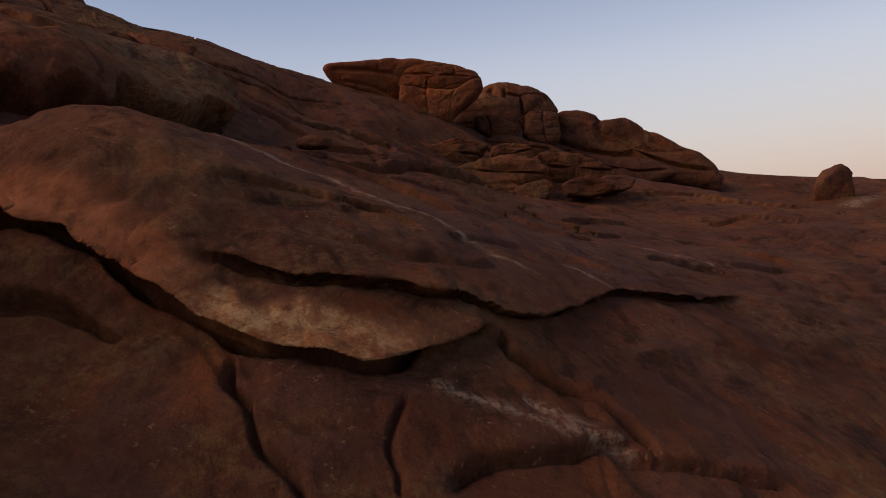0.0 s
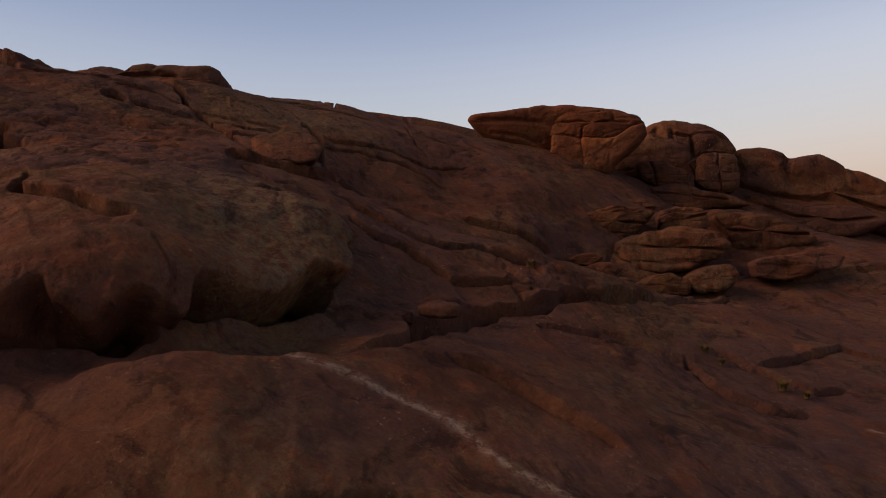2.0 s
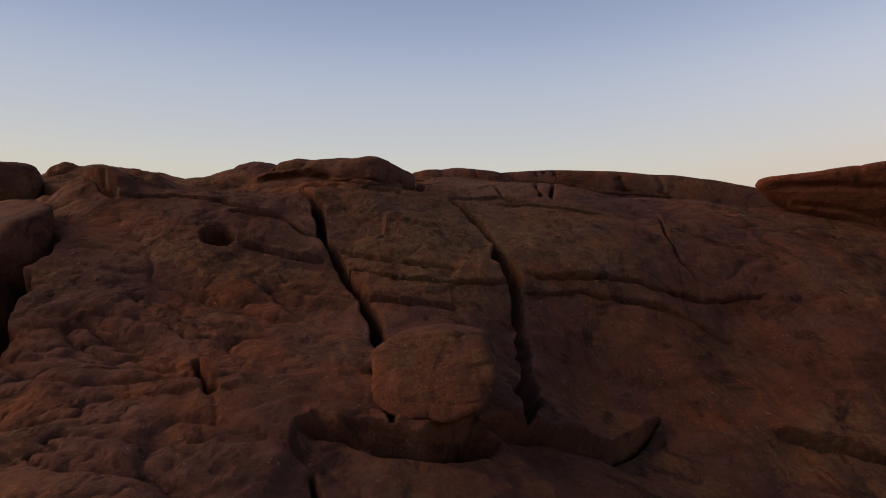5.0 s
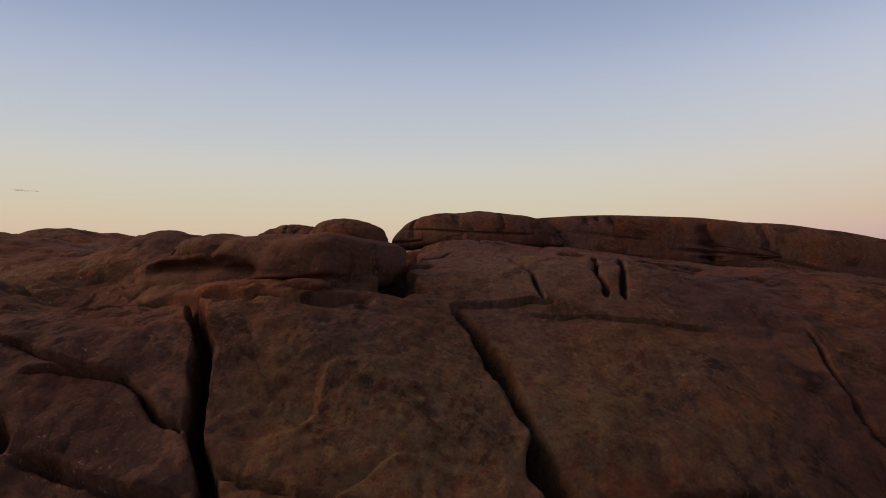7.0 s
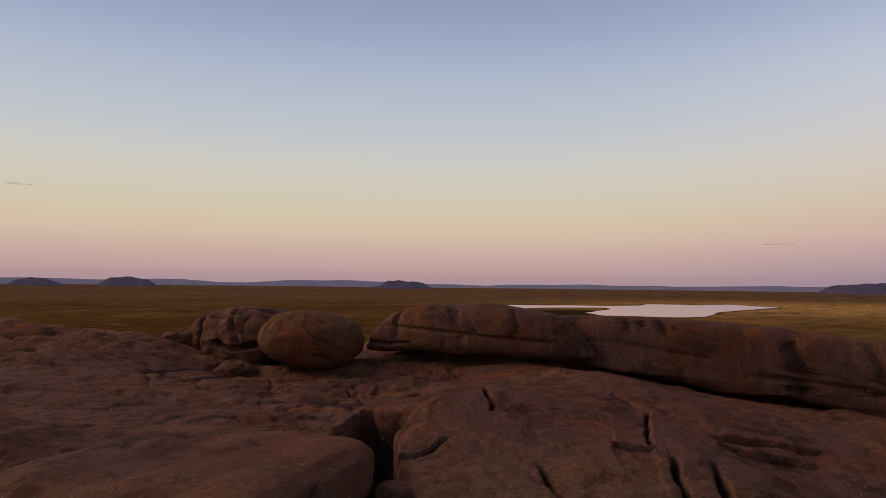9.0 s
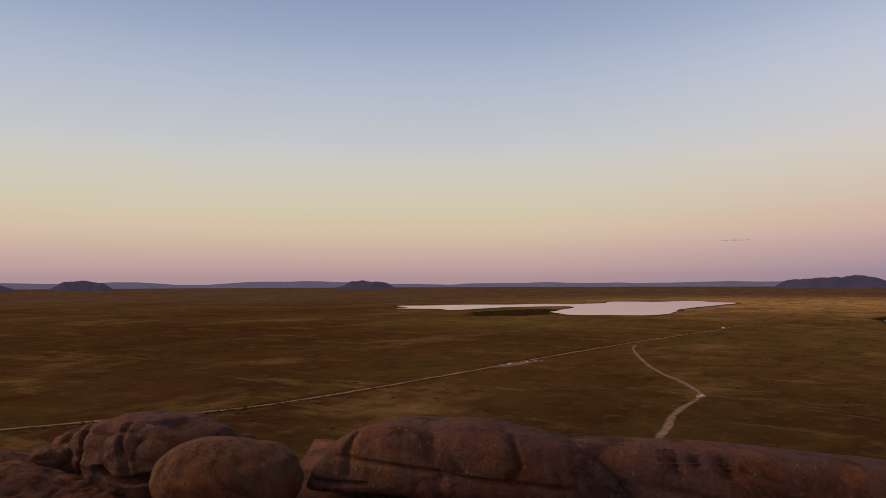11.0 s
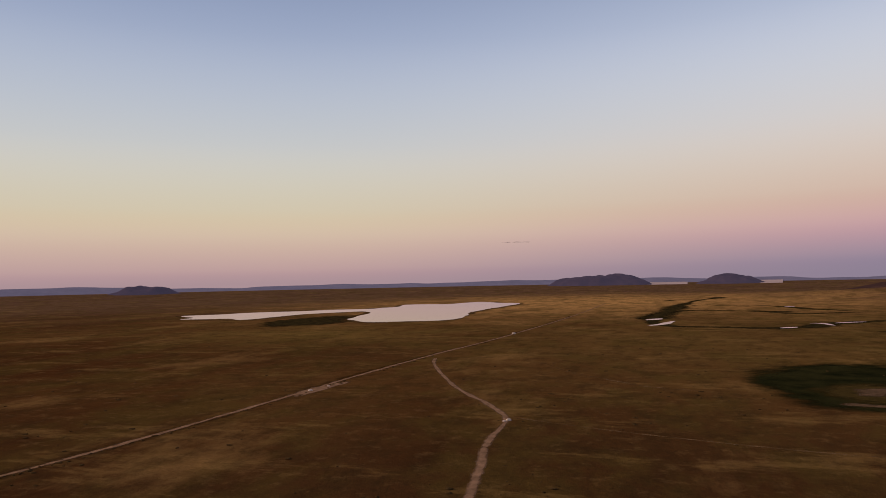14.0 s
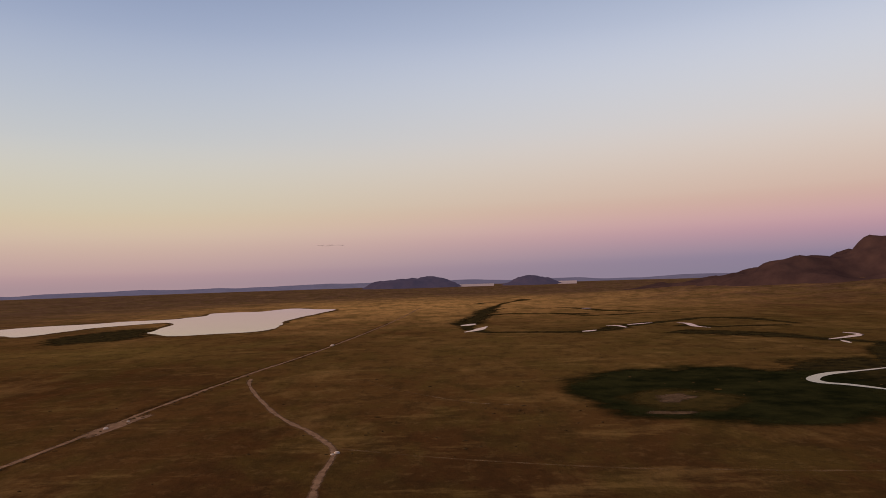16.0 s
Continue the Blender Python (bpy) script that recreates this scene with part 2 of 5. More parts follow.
KNOLLS_HIGH = [
    (-8.0, 18.0, 3.5, 1.33), (-23.7, 43.5, 5, -0.95), (-39.0, 44.5, 3.5, 2.15), (-70.0, 90.0, 3.5, 3.92),
    (-50.0, 90.0, 3.5, 2.96), (20.0, 30.0, 13, -1.02), (-44.0, 36.0, 5, -1.94), (-4.0, 9.0, 3.5, -1.34),
    (-1.4, 52.8, 3.5, -1.4), (-28.0, 52.8, 3.5, 1.02), (-32.1, 46.0, 3.5, 0.91), (-18.0, 16.0, 3.5, -1.54),
    # (-17.5, 10.0) is an unseen shoulder, added to shade the rock below the lip
    (40.0, 81.0, 30, -4.43), (34.0, 84.0, 12, -1.6), (3.0, 54.0, 4.5, -1.9), (1.0, 48.5, 4, -0.9), (-1.2, 52.8, 2.5, -0.9), (5.0, 62.0, 5, -2.0), (11.0, 79.0, 6, -2.4), (22.0, 83.0, 7, -2.6), (12.0, 68.0, 5, -0.9), (-17.5, 10.0, 3.8, 8.2), (-12.6, 25.0, 4.0, 1.1), (-2.3, 15.0, 3.5, 0.82), (-70.0, 90.0, 8, 3.94), (-7.0, 13.1, 3.5, -0.9),
    (16.0, 86.0, 8, 1.26), (-19.0, 86.0, 5, 1.47), (-20.2, 26.1, 3.5, 1.06), (-24.0, 24.0, 3.5, -1.37),
    (-70.0, 90.0, 30, 3.96), (-30.1, 67.9, 5, 0.52), (32.0, 88.0, 3.5, -1.28), (-12.0, 25.4, 2.6, -0.4), (-10.8, 26.8, 3.0, -0.9), (-10.8, 31.6, 2.6, 0.9),
    (-12.6, 20.5, 1.3, -0.9), (-11.3, 21.6, 1.3, -0.9), (-9.9, 23.3, 1.5, -1.3), (-8.5, 25.7, 1.6, -1.3), (-7.4, 28.2, 1.5, -0.8), (-60.0, 63.0, 6, 0.8), (-54.0, 70.0, 4, 0.7), (-50.5, 49.5, 4, 0.5), (-35.8, 50.4, 2.3, -1.0), (-32.2, 51.2, 2.0, -0.5), (-38.4, 54.2, 2.3, 0.95), (-58.0, 65.5, 4, -0.4), (-61.0, 59.5, 3, 0.8), (-29.0, 53.4, 2.4, -0.7), (-31.6, 65.4, 3, 0.4), (50.0, 105.0, 16, -2.3), (-37.5, 76.6, 3, -0.6), (-33.0, 78.4, 3, -0.7), (-28.5, 79.8, 3, -0.6), (-24.0, 81.0, 3, -0.7), (-19.0, 82.2, 3.5, -1.2), (-14.5, 83.7, 4, -1.4),
]


def mound(x, y):
    u, v = 0.866 * x + 0.5 * y, -0.5 * x + 0.866 * y
    z = 44 * ease((v + 40) / 110) * (1 - ease((v - 84) / 45)) * ease((u + 150) / 90) * (1 - ease((u - 90) / 110))
    for a, b, s, h in KNOLLS_LOW + KNOLLS_HIGH:
        z = z + h * np.exp(-((x - a) ** 2 + (y - b) ** 2) / s**2)
    return z


# joints: the line in plan, width, depth, lift of the rock on the left of the line's run, overhang of that side;
# for the great ones also the rounding of the edge, the drop before it and how high under the edge it is hollow
JOINTS = [
    # the long joints that split the upper dome
    ([(-31.6, 51.2), (-30.8, 50.6), (-28.7, 49.5), (-26.7, 47.9), (-25.1, 46.9), (-23.7, 46.0), (-22.1, 45.3), (-19.8, 43.2), (-17.6, 40.8), (-16.0, 38.8)], 0.22, 3.2, 0.12, 0.0),
    ([(-25.4, 56.6), (-22.0, 54.1), (-20.4, 52.9), (-19.2, 51.8), (-18.2, 50.5), (-17.4, 49.4), (-15.8, 46.6), (-14.4, 42.8)], 0.36, 3.0, -0.1, 0.0),
    ([(-24.4, 46.3), (-21.9, 47.4), (-20.4, 48.8), (-18.8, 51.4)], 0.13, 0.7, 0.16, 0.5),
    ([(-19.1, 52.3), (-16.8, 54.8), (-14.8, 57.0), (-12.8, 59.4), (-9.9, 62.0)], 0.14, 0.7, 0.16, 0.5),
    ([(-18.6, 51.3), (-16.9, 53.6), (-14.9, 55.3), (-13.0, 57.0), (-10.8, 58.4)], 0.12, 0.6, 0.14, 0.45),
    ([(-30.6, 45.6), (-29.0, 47.1), (-27.3, 47.2), (-26.3, 47.5)], 0.13, 0.6, 0.16, 0.5),
    ([(-28.6, 44.5), (-26.9, 45.4), (-25.1, 46.5)], 0.15, 0.4, 0.2, 0.15),
    ([(-16.2, 64.9), (-15.1, 62.7), (-14.0, 61.2), (-13.0, 60.5)], 0.10, 0.3, 0.0, 0.0),
    ([(-25.4, 56.4), (-24.2, 58.0), (-22.9, 59.5)], 0.16, 0.4, 0.12, 0.0),
    ([(-24.6, 66.3), (-23.0, 63.0), (-21.7, 60.8)], 0.13, 0.6, 0.0, 0.0),
    ([(-23.6, 66.6), (-22.5, 64.0), (-21.2, 61.1)], 0.13, 0.6, 0.0, 0.0),
    ([(-27.2, 63.4), (-25.4, 61.6), (-23.2, 59.2)], 0.11, 0.4, 0.0, 0.0),
    ([(-24.2, 69.5), (-22.9, 69.6), (-21.5, 70.4)], 0.09, 0.25, 0.25, 0.3),
    ([(-35.4, 69.0), (-33.8, 68.6), (-32.3, 68.9)], 0.14, 0.4, 0.2, 0.2),
    ([(-31.2, 60.8), (-30.2, 62.2), (-30.1, 63.4)], 0.18, 0.6, 0.0, 0.0),
    ([(-21.9, 44.8), (-20.3, 46.3), (-19.1, 47.6)], 0.2, 0.5, 0.2, 0.2),
    # the slot between the edge block and the dome, and that under the crest slabs
    ([(-34.5, 65.0), (-32.8, 63.6), (-30.0, 59.4), (-28.0, 56.7), (-26.9, 55.2)], 0.95, 6.5, 0.0, 0.0),
    ([(-43.4, 74.4), (-40.1, 75.6), (-37.7, 76.4), (-35.3, 77.2), (-32.7, 78.0), (-29.6, 79.0), (-26.5, 80.0), (-23.5, 81.0), (-19.5, 82.3), (-15.7, 83.6)], 1.1, 1.2, 0.0, 0.0),
    ([(-33.6, 50.5), (-31.2, 50.8), (-29.6, 51.5), (-28.2, 52.4), (-27.4, 53.4), (-26.6, 54.2)], 0.5, 0.5, 0.0, 0.0),
    # thin ledges of the upper dome and below the crest slabs
    ([(-35.4, 69.1), (-33.2, 67.8), (-31.6, 67.7)], 0.1, 0.4, 0.2, 0.3),
    ([(-31.5, 67.8), (-29.8, 65.5)], 0.1, 0.5, 0, 0),
    ([(-24.3, 69.9), (-23.1, 70.8), (-21.4, 71.5)], 0.09, 0.25, 0.2, 0.4),
    ([(-26.0, 65.7), (-25.0, 66.2)], 0.1, 0.3, 0.15, 0.2),
    ([(-39.5, 69.3), (-34.2, 65.8), (-32.1, 65.5)], 0.12, 0.5, 0.2, 0.3),
    ([(-37.2, 61.5), (-35.3, 61.3)], 0.1, 0.4, 0.2, 0.3),
    ([(-28.4, 72.1), (-26.6, 70.3), (-25.3, 66.4)], 0.08, 0.3, 0.1, 0.1),
    ([(-19.4, 70.9), (-18.4, 70.8)], 0.2, 0.7, 0.2, 0.4),
    ([(-36.4, 43.6), (-35.0, 45.2), (-30.9, 46.1), (-28.7, 47.3)], 0.08, 0.3, 0.15, 0.25),
    ([(-23.4, 57.7), (-20.4, 60.0), (-18.4, 61.7)], 0.06, 0.25, 0.1, 0.15),
    ([(-25.5, 47.0), (-22.4, 48.5), (-20.7, 49.9)], 0.06, 0.25, 0.12, 0.2),
    ([(-15.4, 64.1), (-12.7, 64.4), (-10.3, 64.7)], 0.07, 0.25, 0.12, 0.2),
    # the edge of the upper sheets over the lower apron
    ([(-17.6, 36.8), (-16.7, 37.3), (-15.9, 37.9), (-15.2, 38.5), (-14.5, 39.8), (-14.2, 41.2)], 0.55, 2.0, 0.3, 0.5, 0.12, 0.5, 0.25),
    ([(-14.6, 41.0), (-14.1, 42.2), (-13.5, 43.8), (-12.9, 47.0), (-12.4, 51.2)], 0.30, 1.5, 0.5, 0.55, 0.14, 0.8, 0.25),
    ([(-11.7, 38.2), (-9.6, 37.5), (-8.5, 37.4), (-6.8, 38.2), (-5.4, 39.4), (-3.2, 39.8), (-2.3, 38.8)], 0.16, 0.7, 0.35, 0.6),
    ([(-10.8, 35.6), (-9.4, 35.4), (-8.3, 35.9), (-6.9, 35.9), (-6.0, 35.4)], 0.18, 0.7, 0.35, 0.6),
    ([(-6.1, 35.3), (-4.6, 36.3), (-3.7, 37.2), (-2.5, 37.6)], 0.16, 0.8, 0.3, 0.3),
    ([(-11.0, 41.5), (-8.8, 43.6), (-6.8, 44.1), (-5.1, 44.0), (-2.9, 43.8), (-1.6, 45.8)], 0.18, 0.7, 0.3, 0.6),
    ([(-10.2, 46.0), (-8.8, 47.4), (-5.5, 47.0), (-3.0, 49.5)], 0.18, 0.8, 0.3, 0.3),
    ([(-9.0, 53.0), (-5.5, 54.5), (-2.6, 56.0)], 0.2, 0.7, 0.4, 0.3),
    ([(-22.6, 37.8), (-21.3, 37.2), (-20.1, 36.6)], 0.14, 0.8, 0.25, 0.2),
    ([(-16.2, 36.0), (-15.2, 35.5), (-14.0, 35.2)], 0.12, 0.7, 0.2, 0.2),
    ([(-13.2, 31.6), (-11.6, 33.4), (-9.4, 34.0)], 0.12, 0.5, 0.2, 0.2),
    # the gully between the near terrace and the bulging dome: the dome's undercut front, then the stone-filled line up the flank
    ([(-24.0, 16.6), (-19.5, 17.4), (-16.0, 18.6), (-13.6, 20.2), (-12.2, 21.4), (-11.0, 22.9), (-10.1, 24.9), (-9.1, 26.9), (-8.5, 29.0), (-8.6, 31.0), (-9.4, 32.8), (-10.4, 34.0)], 0.7, 3.0, 1.7, 1.9, 1.0, 0.8, 0.32),
    ([(-7.2, 24.6), (-5.9, 26.9), (-5.4, 31.1), (-3.9, 34.5), (-2.1, 36.2), (-0.3, 39.2), (2.8, 43.3), (6.0, 49.5), (9.1, 55.7)], 0.5, 1.0, 0.35, 0.5),
    ([(-18.4, 25.8), (-17.6, 24.7), (-16.7, 24.7), (-15.6, 24.5), (-14.6, 24.3), (-13.8, 24.7)], 0.20, 0.9, 0.16, 0.2),
    # the near terrace: the great lip, the joint above it, the seam between
    ([(-5.6, 16.1), (-4.7, 16.1), (-4.0, 15.9), (-3.4, 15.7), (-2.6, 15.7), (-1.6, 16.0), (-0.6, 16.5), (0.2, 16.9), (0.9, 17.0), (1.4, 17.2), (2.0, 17.35), (2.8, 18.2), (3.8, 19.4), (5.0, 21.2), (5.8, 22.3), (7.1, 23.2), (9.0, 24.3), (12.1, 27.4)], 0.14, 0.5, 0.36, 0.75, 0.04, 0.24, 0.6),
    ([(-13.5, 16.2), (-10.1, 15.9), (-9.2, 15.7), (-8.4, 15.5), (-7.6, 15.3), (-6.7, 15.0), (-6.2, 14.65), (-5.5, 14.4), (-4.7, 14.1), (-4.0, 13.9), (-3.3, 13.8), (-2.2, 13.75), (-1.4, 13.75), (-0.7, 14.0), (-0.1, 14.4), (0.4, 15.0), (0.9, 16.0), (1.8, 17.0)], 0.24, 1.2, 0.55, 1.2, 0.05, 0.38, 0.7),
    ([(-6.5, 15.35), (-5.6, 15.1), (-4.5, 14.8), (-3.7, 14.6), (-2.3, 14.2), (-1.3, 14.1), (-0.7, 14.2)], 0.06, 0.16, 0.08, 0.05),
    ([(-5.9, 18.6), (-5.5, 18.7), (-4.6, 19.2), (-3.7, 20.0), (-2.7, 20.3), (-1.8, 20.5), (-0.4, 20.4)], 0.07, 0.22, 0.22, 0.2),
    ([(-4.5, 18.3), (-3.9, 19.0), (-3.0, 19.5), (-2.1, 20.1)], 0.05, 0.1, 0.14, 0.0),
    ([(0.2, 20.4), (0.5, 20.8), (1.7, 22.5), (2.9, 23.4)], 0.05, 0.1, 0.14, 0.0),
    ([(-2.8, 17.6), (-1.2, 17.9), (0.4, 18.6), (1.6, 19.8)], 0.05, 0.2, 0.10, 0.06),
    ([(9.0, 29.6), (9.8, 30.5), (12.0, 31.1), (13.9, 30.9)], 0.10, 0.4, 0.18, 0.12),
    ([(-4.4, 27.4), (-3.3, 26.9), (-2.1, 26.7), (-1.4, 26.2), (-0.6, 25.9), (1.0, 25.4)], 0.16, 0.3, 0.28, 0.14),
    ([(-2.3, 34.7), (-0.9, 35.3), (0.4, 35.9)], 0.12, 0.4, 0.22, 0.15),
    ([(1.8, 17.0), (1.8, 16.2), (2.5, 16.1), (3.4, 16.0), (4.0, 15.8), (4.5, 15.4), (4.9, 14.8)], 0.14, 0.7, 0.12, 0.0),
    ([(0.3, 12.3), (0.5, 12.5), (1.1, 13.0), (2.1, 13.5), (3.4, 14.4), (4.5, 15.0)], 0.08, 0.4, 0.24, 0.3),
    ([(-4.1, 14.0), (-3.9, 13.4), (-3.4, 13.1), (-3.1, 12.4), (-2.6, 12.1), (-2.0, 11.5)], 0.09, 0.4, 0.0, 0.0),
    ([(-0.4, 13.9), (-0.7, 12.8), (-0.4, 12.5), (-0.4, 12.0)], 0.06, 0.22, 0.12, 0.08),
    ([(3.7, 14.4), (4.8, 14.7), (5.9, 15.0), (6.9, 15.2), (8.0, 15.4)], 0.10, 0.4, 0.22, 0.14),
    ([(-10.0, 14.5), (-8.4, 14.5), (-7.6, 14.5), (-7.0, 14.4), (-6.2, 14.0)], 0.12, 0.5, 0.2, 0.15),
    # ledges of the flank
    ([(3.7, 37.6), (4.2, 36.2), (4.6, 35.0), (5.1, 34.5), (5.9, 34.3), (6.5, 33.8), (7.9, 34.7)], 0.22, 0.5, 0.3, 0.2),
    ([(5.0, 39.6), (6.6, 38.6), (8.7, 37.4), (10.3, 38.6)], 0.16, 0.35, 0.25, 0.2),
    ([(6.8, 38.6), (8.8, 40.6), (12.1, 44.9), (14.4, 45.0), (15.8, 43.6)], 0.1, 0.25, 0.3, 0.0),
    ([(14.4, 41.2), (16.1, 40.0), (17.4, 38.4), (19.5, 37.4)], 0.1, 0.2, 0.3, 0.0),
    ([(13.9, 33.1), (18.1, 35.7)], 0.08, 0.2, 0.25, 0.0),
    ([(13.6, 60.5), (19.0, 63.6), (24.3, 65.5), (29.5, 62.5), (33.5, 60.5)], 0.15, 0.3, 0.35, 0.0),
    ([(20.0, 52.0), (24.0, 53.6), (29.0, 52.0)], 0.12, 0.3, 0.3, 0.0),
    # the cleft at the far side of the bulge
    ([(-40.0, 41.5), (-36.0, 39.8), (-32.0, 37.0), (-29.0, 34.6), (-26.2, 32.2), (-24.4, 29.6)], 0.9, 3.2, 0.0, 0.0),
    ([(-49.0, 46.0), (-42.0, 44.6), (-36.0, 43.6)], 0.4, 1.2, 0.5, 0.5),
]
VEINS = [([(-8.2, 23.4), (-6.7, 23.6), (-5.9, 23.7), (-4.9, 23.5), (-4.0, 23.4), (-3.1, 23.2), (-2.2, 22.7), (-1.3, 22.5), (-0.3, 22.2), (0.6, 21.8), (1.6, 21.5), (3.0, 20.8)], 0.17), ([(4.0, 23.4), (4.8, 23.0), (5.5, 22.1)], 0.14), ([(0.3, 14.0), (1.5, 14.4), (2.7, 14.6), (4.3, 15.0)], 0.16), ([(43.5, 75.7), (49.2, 80.9), (54.4, 84.1)], 0.8), ([(9.4, 34.0), (11.2, 33.1), (13.1, 32.1)], 0.14),
         ([(2.0, 15.2), (3.2, 15.0), (4.4, 14.6)], 0.22)]


# where lichen spreads, where the rock is rusty, where it has a mauve skin: place, reach, strength
TINTS = {
    "lichen": [(-11.5, 27.5, 3.4, 1.0), (-13.0, 31.5, 3.0, 0.7), (-23.0, 51.0, 4.0, 0.6), (-20.0, 56.5, 4.5, 0.6), (-31.0, 58.0, 4.0, 0.5), (-6.5, 19.5, 2.2, 0.5), (0.5, 16.8, 1.6, 0.4), (-26.0, 62.0, 3.0, 0.5)],
    "rust": [(-9.6, 16.8, 1.0, 0.8), (-7.9, 16.2, 1.0, 1.0), (-6.6, 15.6, 0.9, 1.0), (-5.4, 15.2, 0.7, 0.8), (-13.6, 22.4, 2.6, 0.9), (-16.8, 25.0, 2.6, 0.6), (-22.5, 46.2, 1.6, 0.8), (-16.5, 52.6, 2.6, 0.7), (-27.5, 68.5, 4.0, 0.6), (-13.0, 60.0, 4.0, 0.5), (2.4, 54.0, 5.0, 0.6), (12.0, 62.0, 6.0, 0.4)],
    "mauve": [(-25.0, 64.5, 4.5, 0.8), (-30.5, 62.0, 3.5, 0.6), (-37.0, 66.0, 6.0, 0.8), (-27.5, 72.0, 6.0, 0.8), (-19.5, 66.0, 5.0, 0.6), (-19.0, 74.0, 6.0, 0.6), (-42.0, 60.0, 6.0, 0.6), (4.5, 26.5, 4.5, 0.9), (10.0, 31.0, 6.0, 0.8), (-9.0, 38.0, 4.0, 0.8), (-16.5, 33.5, 3.0, 0.8), (-21.5, 41.0, 3.0, 0.6), (0.0, 20.5, 2.6, 0.5), (-24.5, 59.0, 2.5, 0.6), (-33.0, 67.0, 4.0, 0.5), (17.0, 44.0, 9.0, 0.6)],
}

# stretches worn smooth
SMOOTH = [(-2.0, 18.0, 9.0), (4.0, 29.0, 9.0), (-12.5, 25.0, 8.0), (-24.0, 51.0, 7.0), (-19.0, 58.0, 7.0), (-31.0, 45.0, 5.0), (-27.0, 66.0, 7.0)]


def lumps(x, y, seed, length, breadth, turn):
    """Swells longer than broad, with sharp creases between them: height and the creases themselves."""
    c, s = math.cos(radians(turn)), math.sin(radians(turn))
    p, q = (x * c + y * s) / length, (-x * s + y * c) / breadth
    n = rough(p, q, 0, 1.0, 3, seed, 0.42)
    return np.abs(n) ** 0.8, np.exp(-((n / 0.05) ** 2))


def rounded(line):
    """The same line with its corners cut twice."""
    for _ in range(2):
        cut = [line[0]]
        for (a, b), (c, d) in zip(line, line[1:]):
            cut += [(0.75 * a + 0.25 * c, 0.75 * b + 0.25 * d), (0.25 * a + 0.75 * c, 0.25 * b + 0.75 * d)]
        line = cut + [line[-1]]
    return line


def turned(u, v):
    """Plan coordinates from those along and up the outcrop's face."""
    return 0.866 * u - 0.5 * v, 0.5 * u + 0.866 * v


